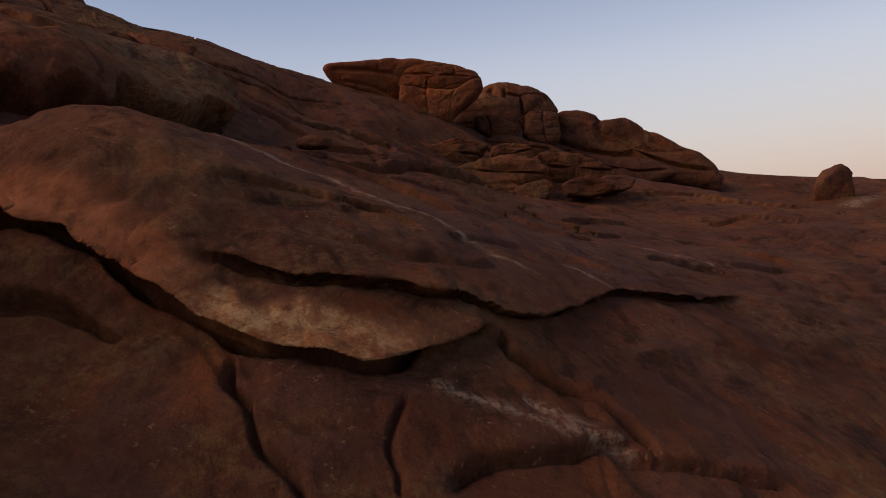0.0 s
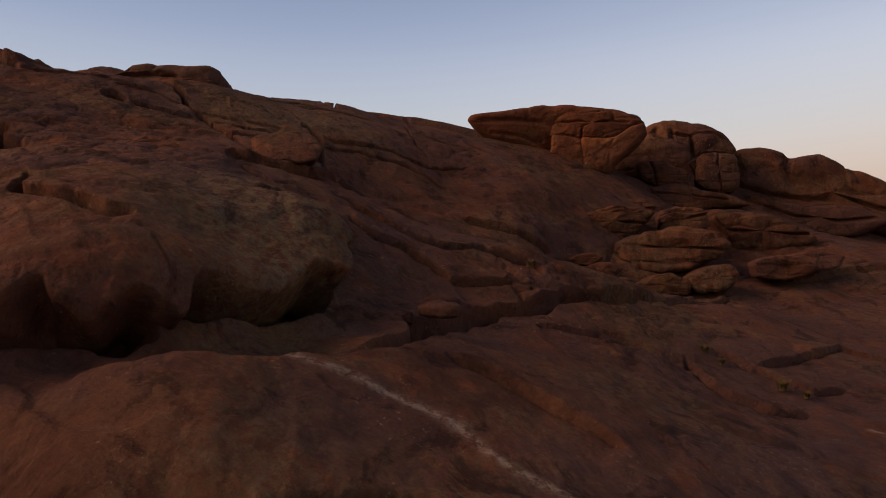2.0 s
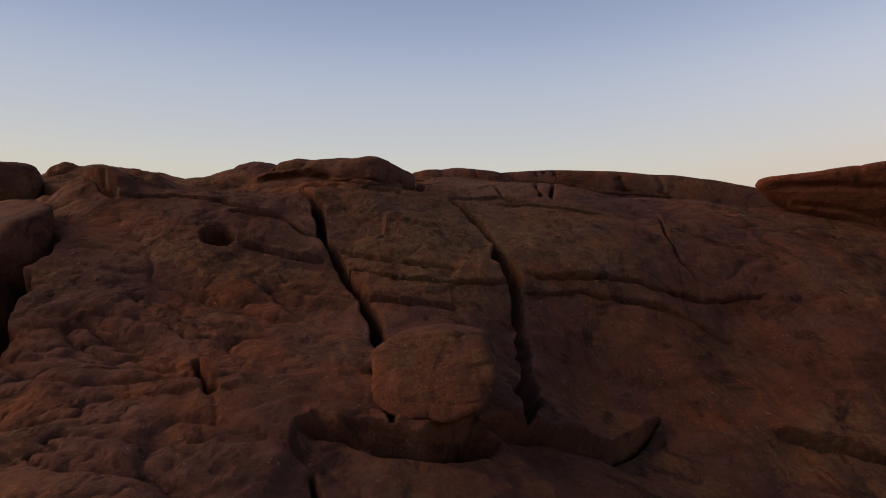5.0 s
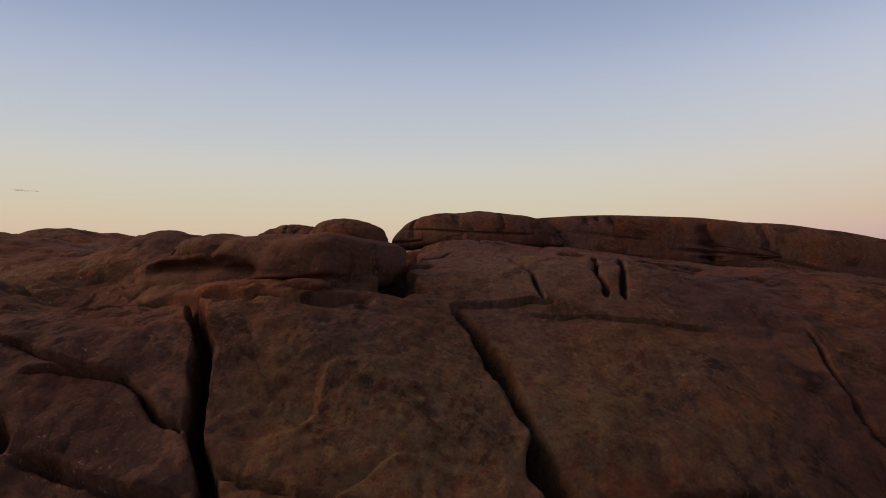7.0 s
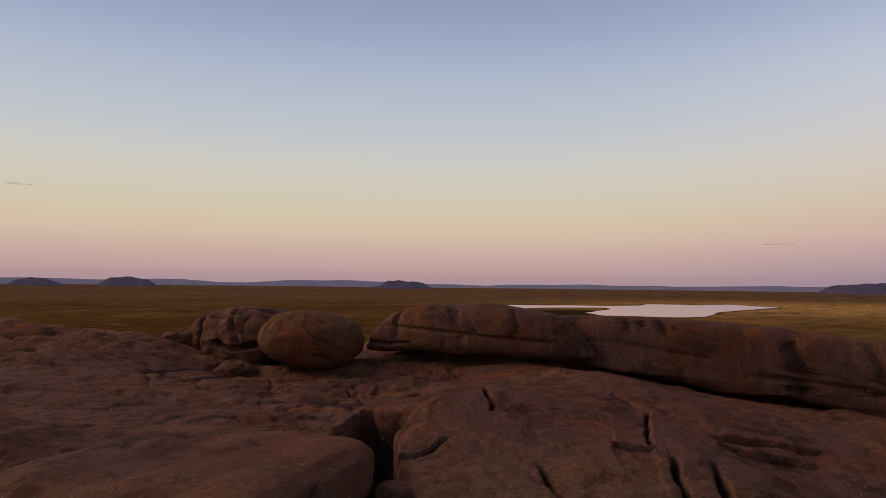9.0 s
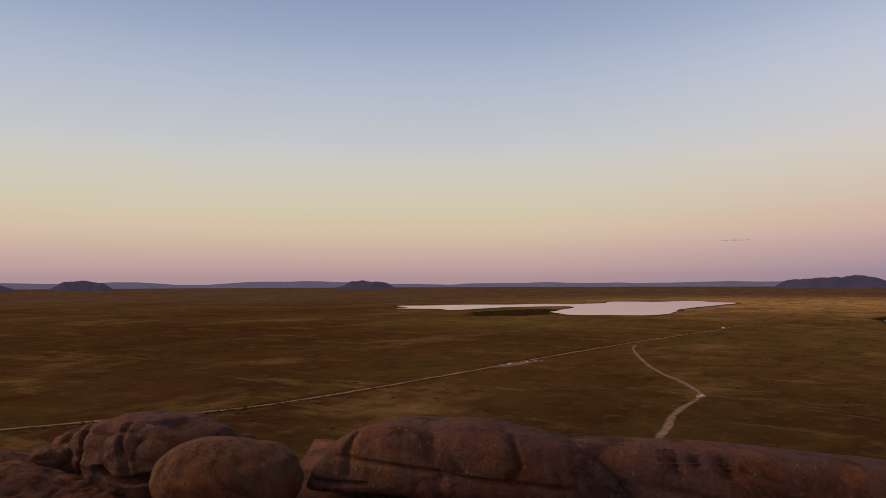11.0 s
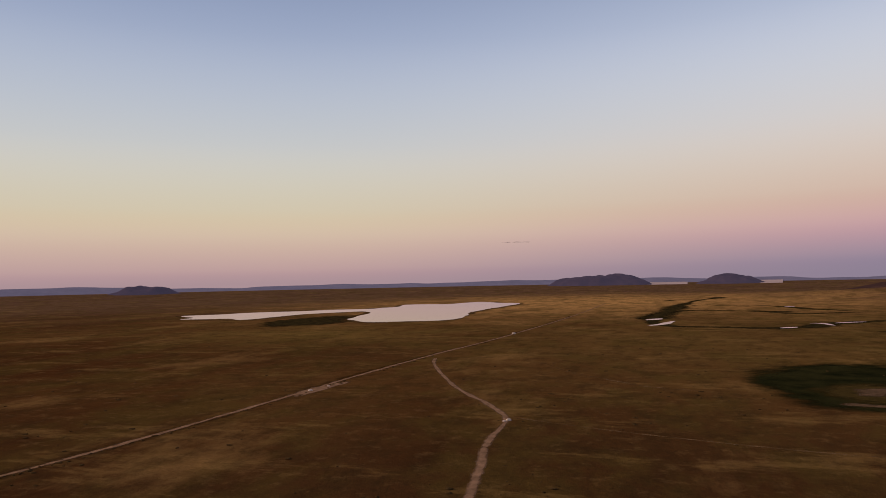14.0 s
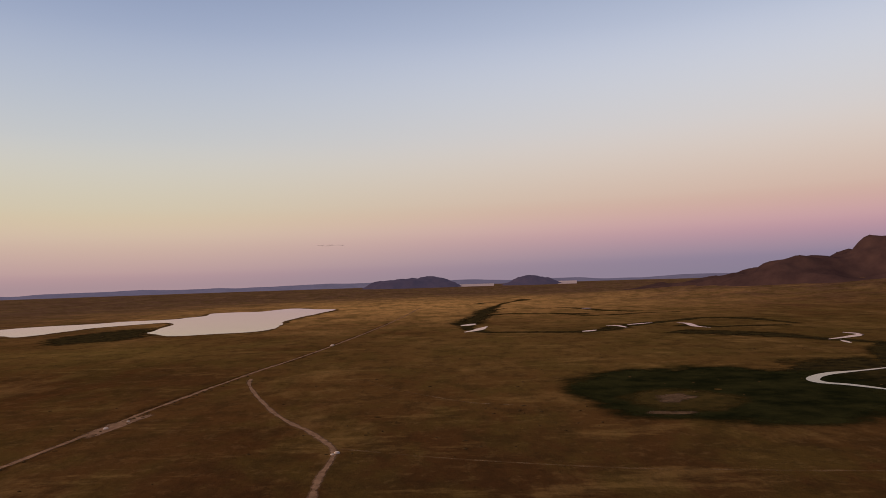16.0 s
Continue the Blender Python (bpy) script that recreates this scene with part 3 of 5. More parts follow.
def rock_surface(us, vs):
    u, v = np.meshgrid(us, vs)
    x, y = turned(u, v)
    z0 = mound(x, y)

    def slope(f, v_box, u_box):
        fv, fu = np.gradient(f, vs[v_box], us[u_box])
        return turned(fu, fv)

    sx, sy = (np.clip(q, -2.2, 2.2) for q in slope(z0, slice(None), slice(None)))
    up = 1 / np.sqrt(1 + sx**2 + sy**2)
    # relief is measured square to the slope, shifts along it
    h = 0.30 * rough(x, y, 0, 9.0, 2, 11)
    calm = 0.35 + 0.65 * ease((rough(x, y, 0, 14.0, 2, 13) + 0.25) / 0.7)
    small = calm.copy()
    for a, b, r in SMOOTH:
        g = np.exp(-(((x - a) ** 2 + (y - b) ** 2) / r**2) ** 2)
        calm, small = calm * (1 - 0.75 * g), small * (1 - 0.35 * g)
    for seed, length, breadth, turn, amp, crease, share in ((51, 9.0, 3.4, 12, 0.48, 0.16, calm), (55, 3.8, 1.5, 25, 0.20, 0.12, calm), (59, 1.1, 0.5, 18, 0.07, 0.06, small), (63, 0.5, 0.3, 24, 0.016, 0.012, small)):
        rise, cut = lumps(x + 0.5 * grain(x * 0.4, y * 0.4, 0, seed + 1), y, seed, length, breadth, turn)
        h = h + share * (amp * (rise - 0.4) - crease * cut)
    # sheets that peel off, each a thin ledge along the slope
    for period, amp, seed in ((2.1, 0.46, 31), (0.9, 0.22, 35), (0.42, 0.09, 37)):
        k = (z0 + 0.12 * x + 1.5 * rough(x, y, 0, 7.0, 3, seed)) / period
        saw = k - np.floor(k)
        mask = small * ease((rough(x, y, 0, 5.0, 2, seed + 2) + 0.15) / 0.5)
        h = h + amp * mask * (0.55 * saw - ease((saw - 0.92) / 0.08) * 0.55 - 0.2)
    dx, dy = 0 * x, 0 * x
    wx = 0.12 * grain(x * 0.6, y * 0.6, 0, 41) + 0.035 * rough(x, y, 0, 0.7, 3, 42)
    wy = 0.12 * grain(x * 0.6, y * 0.6, 0, 43) + 0.035 * rough(x, y, 0, 0.7, 3, 46)
    wide = 0.95 + 0.5 * rough(x, y, 0, 1.3, 2, 45)
    for line, width, depth, lip, over, *more in JOINTS:
        roll = more[0] if more else 0.04
        drop = more[1] if len(more) > 1 else 0.6 * lip
        hang = more[2] if more else 0.2
        over = over if more else 0.35 * over
        line = rounded(line) if more else line
        pts = np.array(line)
        pu, pv = 0.866 * pts[:, 0] + 0.5 * pts[:, 1], -0.5 * pts[:, 0] + 0.866 * pts[:, 1]
        cols, rows = np.nonzero((us > pu.min() - 6) & (us < pu.max() + 6))[0], np.nonzero((vs > pv.min() - 6) & (vs < pv.max() + 6))[0]
        box = (slice(rows[0], rows[-1] + 1), slice(cols[0], cols[-1] + 1))
        d, s = along(x[box] + wx[box], y[box] + wy[box], line)
        ends = ease(s / 0.10) * ease((1 - s) / 0.10)
        w = np.maximum(width * (0.35 + 0.65 * ends) * wide[box], 0.09)
        d = d - 0.6 * over * ends * up[box]
        a = np.abs(d)
        cut = -depth * ends * (1 - ease((a - 0.6 * w) / (0.4 * w)))
        edge = 1 - np.sqrt(np.maximum(1 - (1 - np.clip(a / (1.5 * roll + 0.02), 0, 1)) ** 2, 0))
        h[box] += cut + ends * np.where(d > 0, 0.45 * lip * np.exp(-a / (2.4 + roll)) - roll * edge, -drop * np.exp(-a / 2.0))
        if over:
            d0, _ = along(x[box], y[box], line)
            ax, ay = slope(d0, *box)
            push = over * ends * ease((d - hang * w) / (0.7 * w)) * np.exp(-a / (1.2 + 1.5 * over))
            dx[box] -= np.clip(ax, -1.3, 1.3) * push * up[box]
            dy[box] -= np.clip(ay, -1.3, 1.3) * push * up[box]
    # the round hollow weathered into the dome
    r = np.hypot(x + 29.5 + wx, y - 44.2 + wy)
    h = h - 4.5 * (1 - ease((r - 0.45) / 0.35))
    h = h + 0.05 * rough(x, y, z0, 0.7, 4, 71)
    z = z0 + sx * dx + sy * dy + up * h
    dx = dx - sx * up * h + 0.10 * rough(x, y, z0 * 1.5, 1.4, 2, 81)
    dy = dy - sy * up * h + 0.10 * rough(x, y, z0 * 1.5, 1.4, 2, 84)
    return x, y, x + dx, y + dy, z


def spread(lo, fine_lo, fine_hi, hi, step, grow):
    """Places from lo to hi, close set between fine_lo and fine_hi and ever wider outside."""
    def wing(reach):
        out, p, g = [], 0.0, step
        while p < reach:
            g *= grow if p < 40 else 1.12
            p += g
            out.append(p)
        return np.array(out)

    return np.concatenate([fine_lo - wing(fine_lo - lo)[::-1], np.arange(fine_lo, fine_hi, step), fine_hi + wing(hi - fine_hi)])


def outcrop():
    us, vs = spread(-150, -7, 17, 190, 0.05, 1.01), spread(-60, 8, 82, 190, 0.078, 1.06)
    x, y, px, py, z = rock_surface(us, vs)
    # rain and frost take off the sharpest corners
    for p in (px, py, z):
        p[1:-1, 1:-1] = 0.8 * p[1:-1, 1:-1] + 0.05 * (p[:-2, 1:-1] + p[2:, 1:-1] + p[1:-1, :-2] + p[1:-1, 2:])
    close = np.nonzero(vs < 26)[0][-1]
    d1, s1 = along(x, y, UPPER_JOINT)
    d2, s2 = along(x, y, GREAT_LIP)
    share = (0.14 + 0.36 * ease((np.minimum(np.abs(d1), np.abs(d2)) - 0.5) / 0.8))[1:close - 1, 1:-1]
    for _ in range(2):
        for p in (px[:close], py[:close], z[:close]):
            p[1:-1, 1:-1] = (1 - share) * p[1:-1, 1:-1] + 0.25 * share * (p[:-2, 1:-1] + p[2:, 1:-1] + p[1:-1, :-2] + p[1:-1, 2:])
    z = np.where(mound(x, y) < 0.6, -1.5, z)
    me = mesh_from("rock_outcrop", np.stack([px, py, z], -1).reshape(-1, 3), sheet_faces(len(us), len(vs)))
    vein = np.zeros(x.shape)
    for line, width in VEINS:
        d, s = along(x + 0.3 * grain(x * 0.7, y * 0.7, 0, 61), y + 0.3 * grain(x * 0.7, y * 0.7, 0, 62), line)
        vein = np.maximum(vein, np.exp(-((d / width) ** 2)) * ease(s / 0.05) * ease((1 - s) / 0.1))
    # the lip is bare orange rock, sandy at its lower rim
    under = np.maximum(ease((0.9 - d1) / 0.8), ease((0.02 - s1) / 0.02))
    wavy = d2 + 0.25 * rough(x, y, 0, 1.2, 3, 65)
    worn = ease((d2 - 0.62) / 0.15) * under * ease((1.95 - wavy) / 0.7) * ease((s2 - 0.08) / 0.1) * ease((0.86 - s2) / 0.14)
    worn = worn * (1 - ease((s2 - 0.45) / 0.12) * ease((wavy - 1.35) / 0.35))
    sandy = worn * ease((s2 - 0.42) / 0.16)
    tints = {}
    for key, spots in TINTS.items():
        tints[key] = np.clip(sum(k * np.exp(-((x - a) ** 2 + (y - b) ** 2) / r**2) for a, b, r, k in spots), 0, 1)
    fresh = np.zeros(x.shape)
    for line, *_ in JOINTS[:2]:
        d, s1 = along(x, y, line)
        fresh = np.maximum(fresh, ease((1.3 - np.abs(d + 0.3)) / 0.9) * ease(s1 / 0.15) * ease((1 - s1) / 0.15))
    for key, values in (*tints.items(), ("fresh", fresh), ("vein", vein), ("worn", worn), ("sandy", sandy)):
        me.attributes.new(key, "FLOAT", "POINT").data.foreach_set("value", values.ravel().astype(np.float32))
    me.materials.append(ROCK)
    return tagged(new("rock_outcrop", me), "brown weathered granite outcrop with long dark joints and peeling sheets", "rock outcrop", kind="structure")


UPPER_JOINT = [j[0] for j in JOINTS if j[0][0] == (-5.6, 16.1)][0]
GREAT_LIP = [j[0] for j in JOINTS if j[0][0] == (-13.5, 16.2)][0]
outcrop()


def ball(level):
    bm = bmesh.new()
    bmesh.ops.create_icosphere(bm, subdivisions=level, radius=1)
    v = np.array([p.co[:] for p in bm.verts])
    f = np.array([[p.index for p in q.verts] for q in bm.faces])
    bm.free()
    return v, f


BALLS = {k: ball(k) for k in (4, 5, 6)}


def weather(p, centre, size, seed, knobbly=1.0, layers=0.0):
    """Wear a rock's skin: swells, dents, grain and shallow layers."""
    out = p - centre
    n = out / np.linalg.norm(out, axis=1, keepdims=True)
    x, y, z = p.T
    h = 0.10 * rough(x, y, z, size * 0.9, 3, seed) + 0.03 * rough(x, y, z, size * 0.25, 3, seed + 7)
    # blunt facets with creases between them
    for part, deep in ((0.8, 0.08), (0.36, 0.025)):
        k = grain(x / (size * part), y / (size * part), z / (size * part * 0.7), seed + 11)
        h = h + deep * (np.abs(k) ** 0.7 - 0.45) - 0.3 * deep * np.exp(-((k / 0.06) ** 2))
    if layers:
        k = (z + 0.12 * size * rough(x, y, 0, size, 2, seed + 3)) / (layers * size)
        saw = k - np.floor(k)
        h = h - 0.05 * (1 - ease(np.abs(saw - 0.5) / 0.13))
    return p + n * (h * size * knobbly)[:, None]


def boulder(centre, radii, turn=0, tilt=0, seed=1, square=0.8, level=5, layers=0.0, knobbly=1.0, material=None, label="rounded brown granite boulder resting on the outcrop", group="", name="boulder"):
    v, f = BALLS[level]
    q = np.sign(v) * np.abs(v) ** square
    q = q * np.array(radii)
    m = np.array((Matrix.Rotation(radians(turn), 3, "Z") @ Matrix.Rotation(radians(tilt), 3, "Y")))
    p = q @ m.T + np.array(centre)
    p = weather(p, np.array(centre), float(np.mean(radii)), seed, knobbly, layers)
    me = mesh_from(name, p, f)
    me.materials.append(material or ROCK)
    ob = new(name, me)
    return tagged(ob, label, "boulder", group)


def block(corners, seed=1, piece_of=None, level=6, soften=0.14, layers=0.0, knobbly=0.6, material=None, label="", group="", name="boulder"):
    """A rock with flat worn sides: the hull of a few corners, with its edges rounded off."""
    bm = bmesh.new()
    for c in corners:
        bm.verts.new(c)
    bmesh.ops.convex_hull(bm, input=bm.verts)
    bm.normal_update()
    centre = np.mean([v.co[:] for v in bm.verts], axis=0)
    planes = [(np.array(fc.normal[:]), float(fc.normal.dot(fc.verts[0].co) - np.dot(fc.normal[:], centre))) for fc in bm.faces if fc.calc_area() > 1e-6]
    bm.free()
    planes = [(nm, d) if d > 0 else (-nm, -d) for nm, d in planes]
    v, f = BALLS[level]
    inv = np.stack([np.maximum(v @ nm, 1e-4) / d for nm, d in planes], -1)
    k = 1.0 / soften
    r = 1.0 / (inv**k).sum(-1) ** (1.0 / k)
    p = v * r[:, None] + centre
    p = weather(p, centre, float(np.mean(r)), seed, knobbly, layers)
    me = mesh_from(name, p, f)
    me.materials.append(material or ROCK)
    ob = new(name, me)
    if piece_of:
        ob.parent, ob.matrix_parent_inverse = piece_of, Matrix.Translation(-piece_of.location)
        return ob
    return tagged(ob, label, "boulder", group)


def crag(outline, y, deep, root=1.0, x=0.0, yaw=0, lean=0.0, cracks=(), seed=1, square=3.2, layers=0.0, knobbly=0.6, material=None, label="", group="", name="boulder", level=5, piece_of=None, mauve=0.0):
    """A rock with the given front outline (along, z), turned by yaw about (x, y): swelling front, long back, cracks cut into the front."""
    around, rings = {4: (90, 18), 5: (150, 30), 6: (240, 50)}[level]
    pts = np.array(outline, float)
    nxt = np.roll(pts, -1, 0)
    cross = pts[:, 0] * nxt[:, 1] - nxt[:, 0] * pts[:, 1]
    centre = ((pts + nxt) * cross[:, None]).sum(0) / (3 * cross.sum())
    if cross.sum() < 0:
        pts = pts[::-1]
    for _ in range(2):
        nxt = np.roll(pts, -1, 0)
        pts = np.stack([0.86 * pts + 0.14 * nxt, 0.14 * pts + 0.86 * nxt], 1).reshape(-1, 2)
    run = np.concatenate([[0], np.cumsum(np.linalg.norm(np.roll(pts, -1, 0) - pts, axis=1))])
    loop = np.concatenate([pts, pts[:1]])
    at = np.linspace(0, run[-1], around, endpoint=False)
    rim = np.stack([np.interp(at, run, loop[:, k]) for k in (0, 1)], -1) - centre
    rim[:, 1] *= np.where(rim[:, 1] < 0, root, 1)
    theta = np.linspace(0, math.pi, 2 * rings)
    out, swell = np.abs(np.sin(theta)) ** (2 / square), np.sign(np.cos(theta)) * np.abs(np.cos(theta)) ** (2 / square)
    front = np.where(swell > 0, 0.32 * deep, 0.68 * deep)
    out = np.where(swell > 0, out, 0.25 + 0.75 * out)
    p = np.empty((2 * rings, around, 3))
    p[..., 0], p[..., 2] = (centre[k] + out[:, None] * rim[:, k] for k in (0, 1))
    p[..., 1] = (0.32 * deep - front * swell)[:, None]
    p[..., 1] += lean * (p[..., 2] - centre[1])
    for line, width, depth in cracks:
        d, share = along(p[..., 0] + 0.06 * grain(p[..., 0] * 2, p[..., 2] * 2, 0, seed), p[..., 2], line)
        p[..., 1] += depth * (1 - ease(np.abs(d) / width)) * ease(share / 0.1 + 0.3) * ease((1 - share) / 0.1 + 0.3) * (swell > 0)[:, None]
    p = p.reshape(-1, 3)
    size = float(np.mean(np.linalg.norm(rim, axis=1)))
    p = weather(p, np.array((centre[0], 0.4 * deep, centre[1])), size, seed, knobbly, layers)
    c, sn = math.cos(radians(yaw)), math.sin(radians(yaw))
    p = np.stack([x + p[:, 0] * c - p[:, 1] * sn, y + p[:, 0] * sn + p[:, 1] * c, p[:, 2]], -1)
    i = np.arange(2 * rings * around).reshape(2 * rings, around)
    j = np.roll(i, -1, 1)
    me = mesh_from(name, p, np.stack([i[:-1], i[1:], j[1:], j[:-1]], -1).reshape(-1, 4))
    me.attributes.new("mauve", "FLOAT", "POINT").data.foreach_set("value", np.full(len(p), mauve, np.float32))
    me.materials.append(material or ROCK)
    ob = new(name, me)
    if piece_of:
        ob.parent, ob.matrix_parent_inverse = piece_of, Matrix.Translation(-piece_of.location)
        return ob
    return tagged(ob, label, "boulder", group)


# the red overhanging boulder: a long body that tapers to a tip, and two blocks hanging from its front
red_boulder = new("red_boulder")
red_boulder.location = (-2.0, 77.0, 41.0)
tagged(red_boulder, "large red overhanging boulder split by cracks, perched on the dome", "boulder")
crag([(-12.5, 46.5), (-12.2, 46.9), (-11.6, 47.05), (-7.8, 47.2), (-4.8, 47.45), (-4.2, 47.35), (-1.0, 47.1), (2.1, 46.6), (4.1, 46.0), (5.0, 45.4), (5.1, 44.4), (3.5, 43.6), (0.8, 42.4), (-2.0, 41.9), (-4.1, 42.2), (-7.3, 43.4), (-9.8, 44.4), (-11.6, 45.4)], 75.9, 6.0, lean=-0.75, seed=3, square=4.0, knobbly=0.5, level=6, material=RED_ROCK, name="body", piece_of=red_boulder,
     cracks=[([(-11.5, 46.3), (-8.0, 46.1), (-4.5, 45.7)], 0.4, 0.25), ([(-10.0, 45.2), (-7.0, 44.6), (-4.6, 43.4)], 0.3, 0.2)])
crag([(-4.0, 44.4), (-3.9, 45.6), (-3.6, 46.6), (-3.0, 47.1), (-1.0, 47.05), (2.1, 46.6), (4.1, 46.0), (5.0, 45.4), (4.9, 45.05), (3.6, 44.65), (2.1, 43.7), (-1.1, 43.75), (-2.8, 44.0)], 74.9, 5.0, lean=-0.2, seed=33, square=4.5, knobbly=0.7, layers=0.4, material=RED_ROCK, name="block", piece_of=red_boulder,
     cracks=[([(-3.8, 45.6), (0.5, 45.5), (3.6, 45.2)], 0.16, 0.3), ([(-0.9, 45.5), (-1.0, 44.6), (-1.1, 43.9)], 0.14, 0.3), ([(1.8, 46.6), (2.2, 45.9), (2.0, 45.4)], 0.2, 0.2)])
crag([(-4.1, 44.45), (-2.9, 44.3), (-1.0, 43.95), (-0.85, 42.4), (-0.8, 40.95), (-2.5, 41.4), (-4.15, 42.3)], 74.9, 4.2, lean=-0.2, seed=4, square=5.0, knobbly=0.6, material=RED_ROCK, name="block", piece_of=red_boulder)
crag([(-1.2, 43.95), (0.6, 43.85), (2.1, 43.85), (3.6, 44.8), (4.9, 45.1), (5.2, 44.2), (4.5, 43.3), (2.0, 41.3), (1.4, 40.3), (0.7, 40.5), (-1.1, 40.9), (-1.25, 42.4)], 74.8, 4.2, lean=-0.2, seed=11, square=5.0, knobbly=0.6, material=RED_ROCK, name="block", piece_of=red_boulder,
     cracks=[([(1.9, 43.7), (1.6, 42.6), (1.5, 40.8)], 0.25, 0.12)])
# the domes and split blocks beyond and under it
DOMES = [
    ([(2.6, 45.2), (6.4, 45.6), (10.2, 44.2), (10.4, 38.0), (2.0, 38.0), (1.6, 42.0)], 82.8, 6.0, 21, "dark brown rock mass filling the gap behind the boulder", ()),
    ([(5.0, 45.4), (5.7, 46.8), (7.4, 47.4), (8.8, 47.35), (11.6, 46.8), (13.3, 45.7), (14.1, 44.7), (14.9, 43.9), (14.8, 43.1), (14.9, 40.4), (14.6, 38.0), (5.0, 38.0)], 83.4, 8.0, 5, "cracked dark red dome of granite behind the boulder",
     [([(8.2, 46.4), (8.4, 43.9), (9.1, 43.1), (10.5, 43.3)], 0.3, 0.7), ([(8.2, 45.7), (10.2, 45.4), (10.5, 42.9), (10.7, 39.8)], 0.3, 0.7), ([(6.2, 46.6), (7.3, 45.1), (7.6, 43.0), (6.4, 41.5)], 0.7, 0.8), ([(10.6, 43.2), (12.5, 43.3), (14.9, 43.0)], 0.25, 0.5), ([(10.2, 45.5), (12.2, 45.3), (13.6, 44.6)], 0.2, 0.3)]),
    ([(4.3, 42.3), (6.0, 42.5), (8.3, 41.6), (10.2, 40.8), (10.0, 39.4), (8.3, 39.0), (6.3, 39.7), (4.6, 40.6)], 80.2, 5.0, 23, "split brown block under the cracked dome", [([(5.6, 42.4), (6.2, 41.0), (6.3, 39.6)], 0.2, 0.4)]),
    ([(10.5, 43.0), (12.4, 43.1), (14.5, 42.9), (14.7, 39.6), (12.7, 38.9), (10.6, 39.8)], 81.2, 5.0, 24, "tall brown block under the cracked dome", [([(12.6, 43.2), (12.4, 41.4), (12.9, 39.0)], 0.2, 0.3)]),
    ([(5.3, 39.4), (7.4, 39.8), (9.5, 39.6), (11.4, 38.9), (13.7, 38.3), (15.3, 37.4), (12.0, 37.2), (9.4, 36.7), (6.2, 37.6)], 79.0, 5.0, 25, "flat ledge of granite under the split blocks", [([(6.0, 38.8), (9.6, 38.4), (13.0, 37.8)], 0.2, 0.3)]),
    ([(15.0, 43.7), (16.2, 44.4), (17.6, 44.55), (19.4, 44.1), (20.8, 43.2), (22.2, 43.3), (24.0, 43.2), (26.8, 42.1), (28.9, 40.7), (31.1, 39.5), (33.2, 38.9), (34.6, 37.7), (36.4, 35.9), (35.6, 34.4), (25.6, 35.6), (16.2, 37.0), (15.2, 40.0)], 86.0, 9.0, 6, "broad brown granite dome with a rounded back",
     [([(20.6, 43.6), (20.2, 41.5), (21.0, 39.6)], 0.8, 0.7), ([(15.4, 40.3), (18.4, 39.0), (22.5, 38.3), (26.0, 38.4), (29.4, 37.0), (34.0, 36.4)], 0.35, 0.9), ([(26.8, 42.0), (27.6, 40.2), (29.0, 38.8)], 0.6, 0.4)]),
    ([(15.4, 39.1), (18.4, 37.9), (22.5, 37.5), (26.0, 37.5), (29.8, 35.8), (25.9, 34.5), (23.1, 33.9), (19.0, 35.2), (16.3, 37.0)], 83.0, 6.0, 7, "overhanging brown ledge at the foot of the dome", [([(16.6, 37.8), (20.0, 36.4), (24.0, 35.8), (28.0, 36.0)], 0.22, 0.5)]),
    ([(8.4, 36.4), (11.0, 36.8), (14.0, 36.6), (17.0, 35.8), (18.6, 34.6), (15.0, 33.8), (11.0, 34.4)], 76.0, 5.0, 26, "low brown ledge below the split blocks", [([(9.0, 35.6), (13.0, 35.4), (17.0, 34.8)], 0.2, 0.4)]),
]
for outline, y0, deep, seed, words, cracks in DOMES:
    crag(outline, y0, deep, 1.15, seed=seed, square=4.0, layers=0.4, knobbly=0.65, cracks=cracks, label=words)
# the rounded block held between the long joints, over a dark recess
crag([(-2.3, 36.6), (-2.4, 37.7), (-1.9, 38.2), (-0.5, 38.4), (1.0, 38.2), (1.3, 37.2), (0.9, 36.4), (-0.2, 36.05), (-1.4, 36.2)], 40.75, 4.6, x=-15.35, yaw=29, lean=1.3, seed=27, square=7.5, layers=0.35, knobbly=0.7, level=5, label="rounded granite block held between two long joints")
# slabs and boulders of the crest
crag([(-0.6, 47.55), (-0.3, 48.4), (0.5, 49.3), (1.5, 49.8), (2.9, 50.05), (6.0, 49.95), (8.9, 49.65), (10.3, 49.2), (11.0, 48.4), (11.4, 47.6), (10.1, 47.45), (7.4, 47.5), (4.8, 47.5), (2.3, 47.65), (0.8, 47.5)], 73.5, 3.6, x=-41.9, yaw=18, lean=0.25, seed=9, square=3.2, knobbly=0.35, level=6,
     cracks=[([(-0.6, 48.0), (1.0, 48.0), (2.2, 48.1)], 0.12, 0.2), ([(1.5, 49.9), (1.2, 49.0), (1.4, 48.2)], 0.25, 0.2), ([(4.2, 50.2), (4.5, 49.0), (5.0, 47.6)], 0.5, 0.18), ([(0.4, 48.9), (3.0, 48.75), (6.0, 48.5), (9.5, 48.3)], 0.14, 0.14), ([(7.2, 49.8), (7.6, 49.0), (7.4, 48.4)], 0.2, 0.15)], mauve=0.9, label="long flat granite slab lying along the crest")
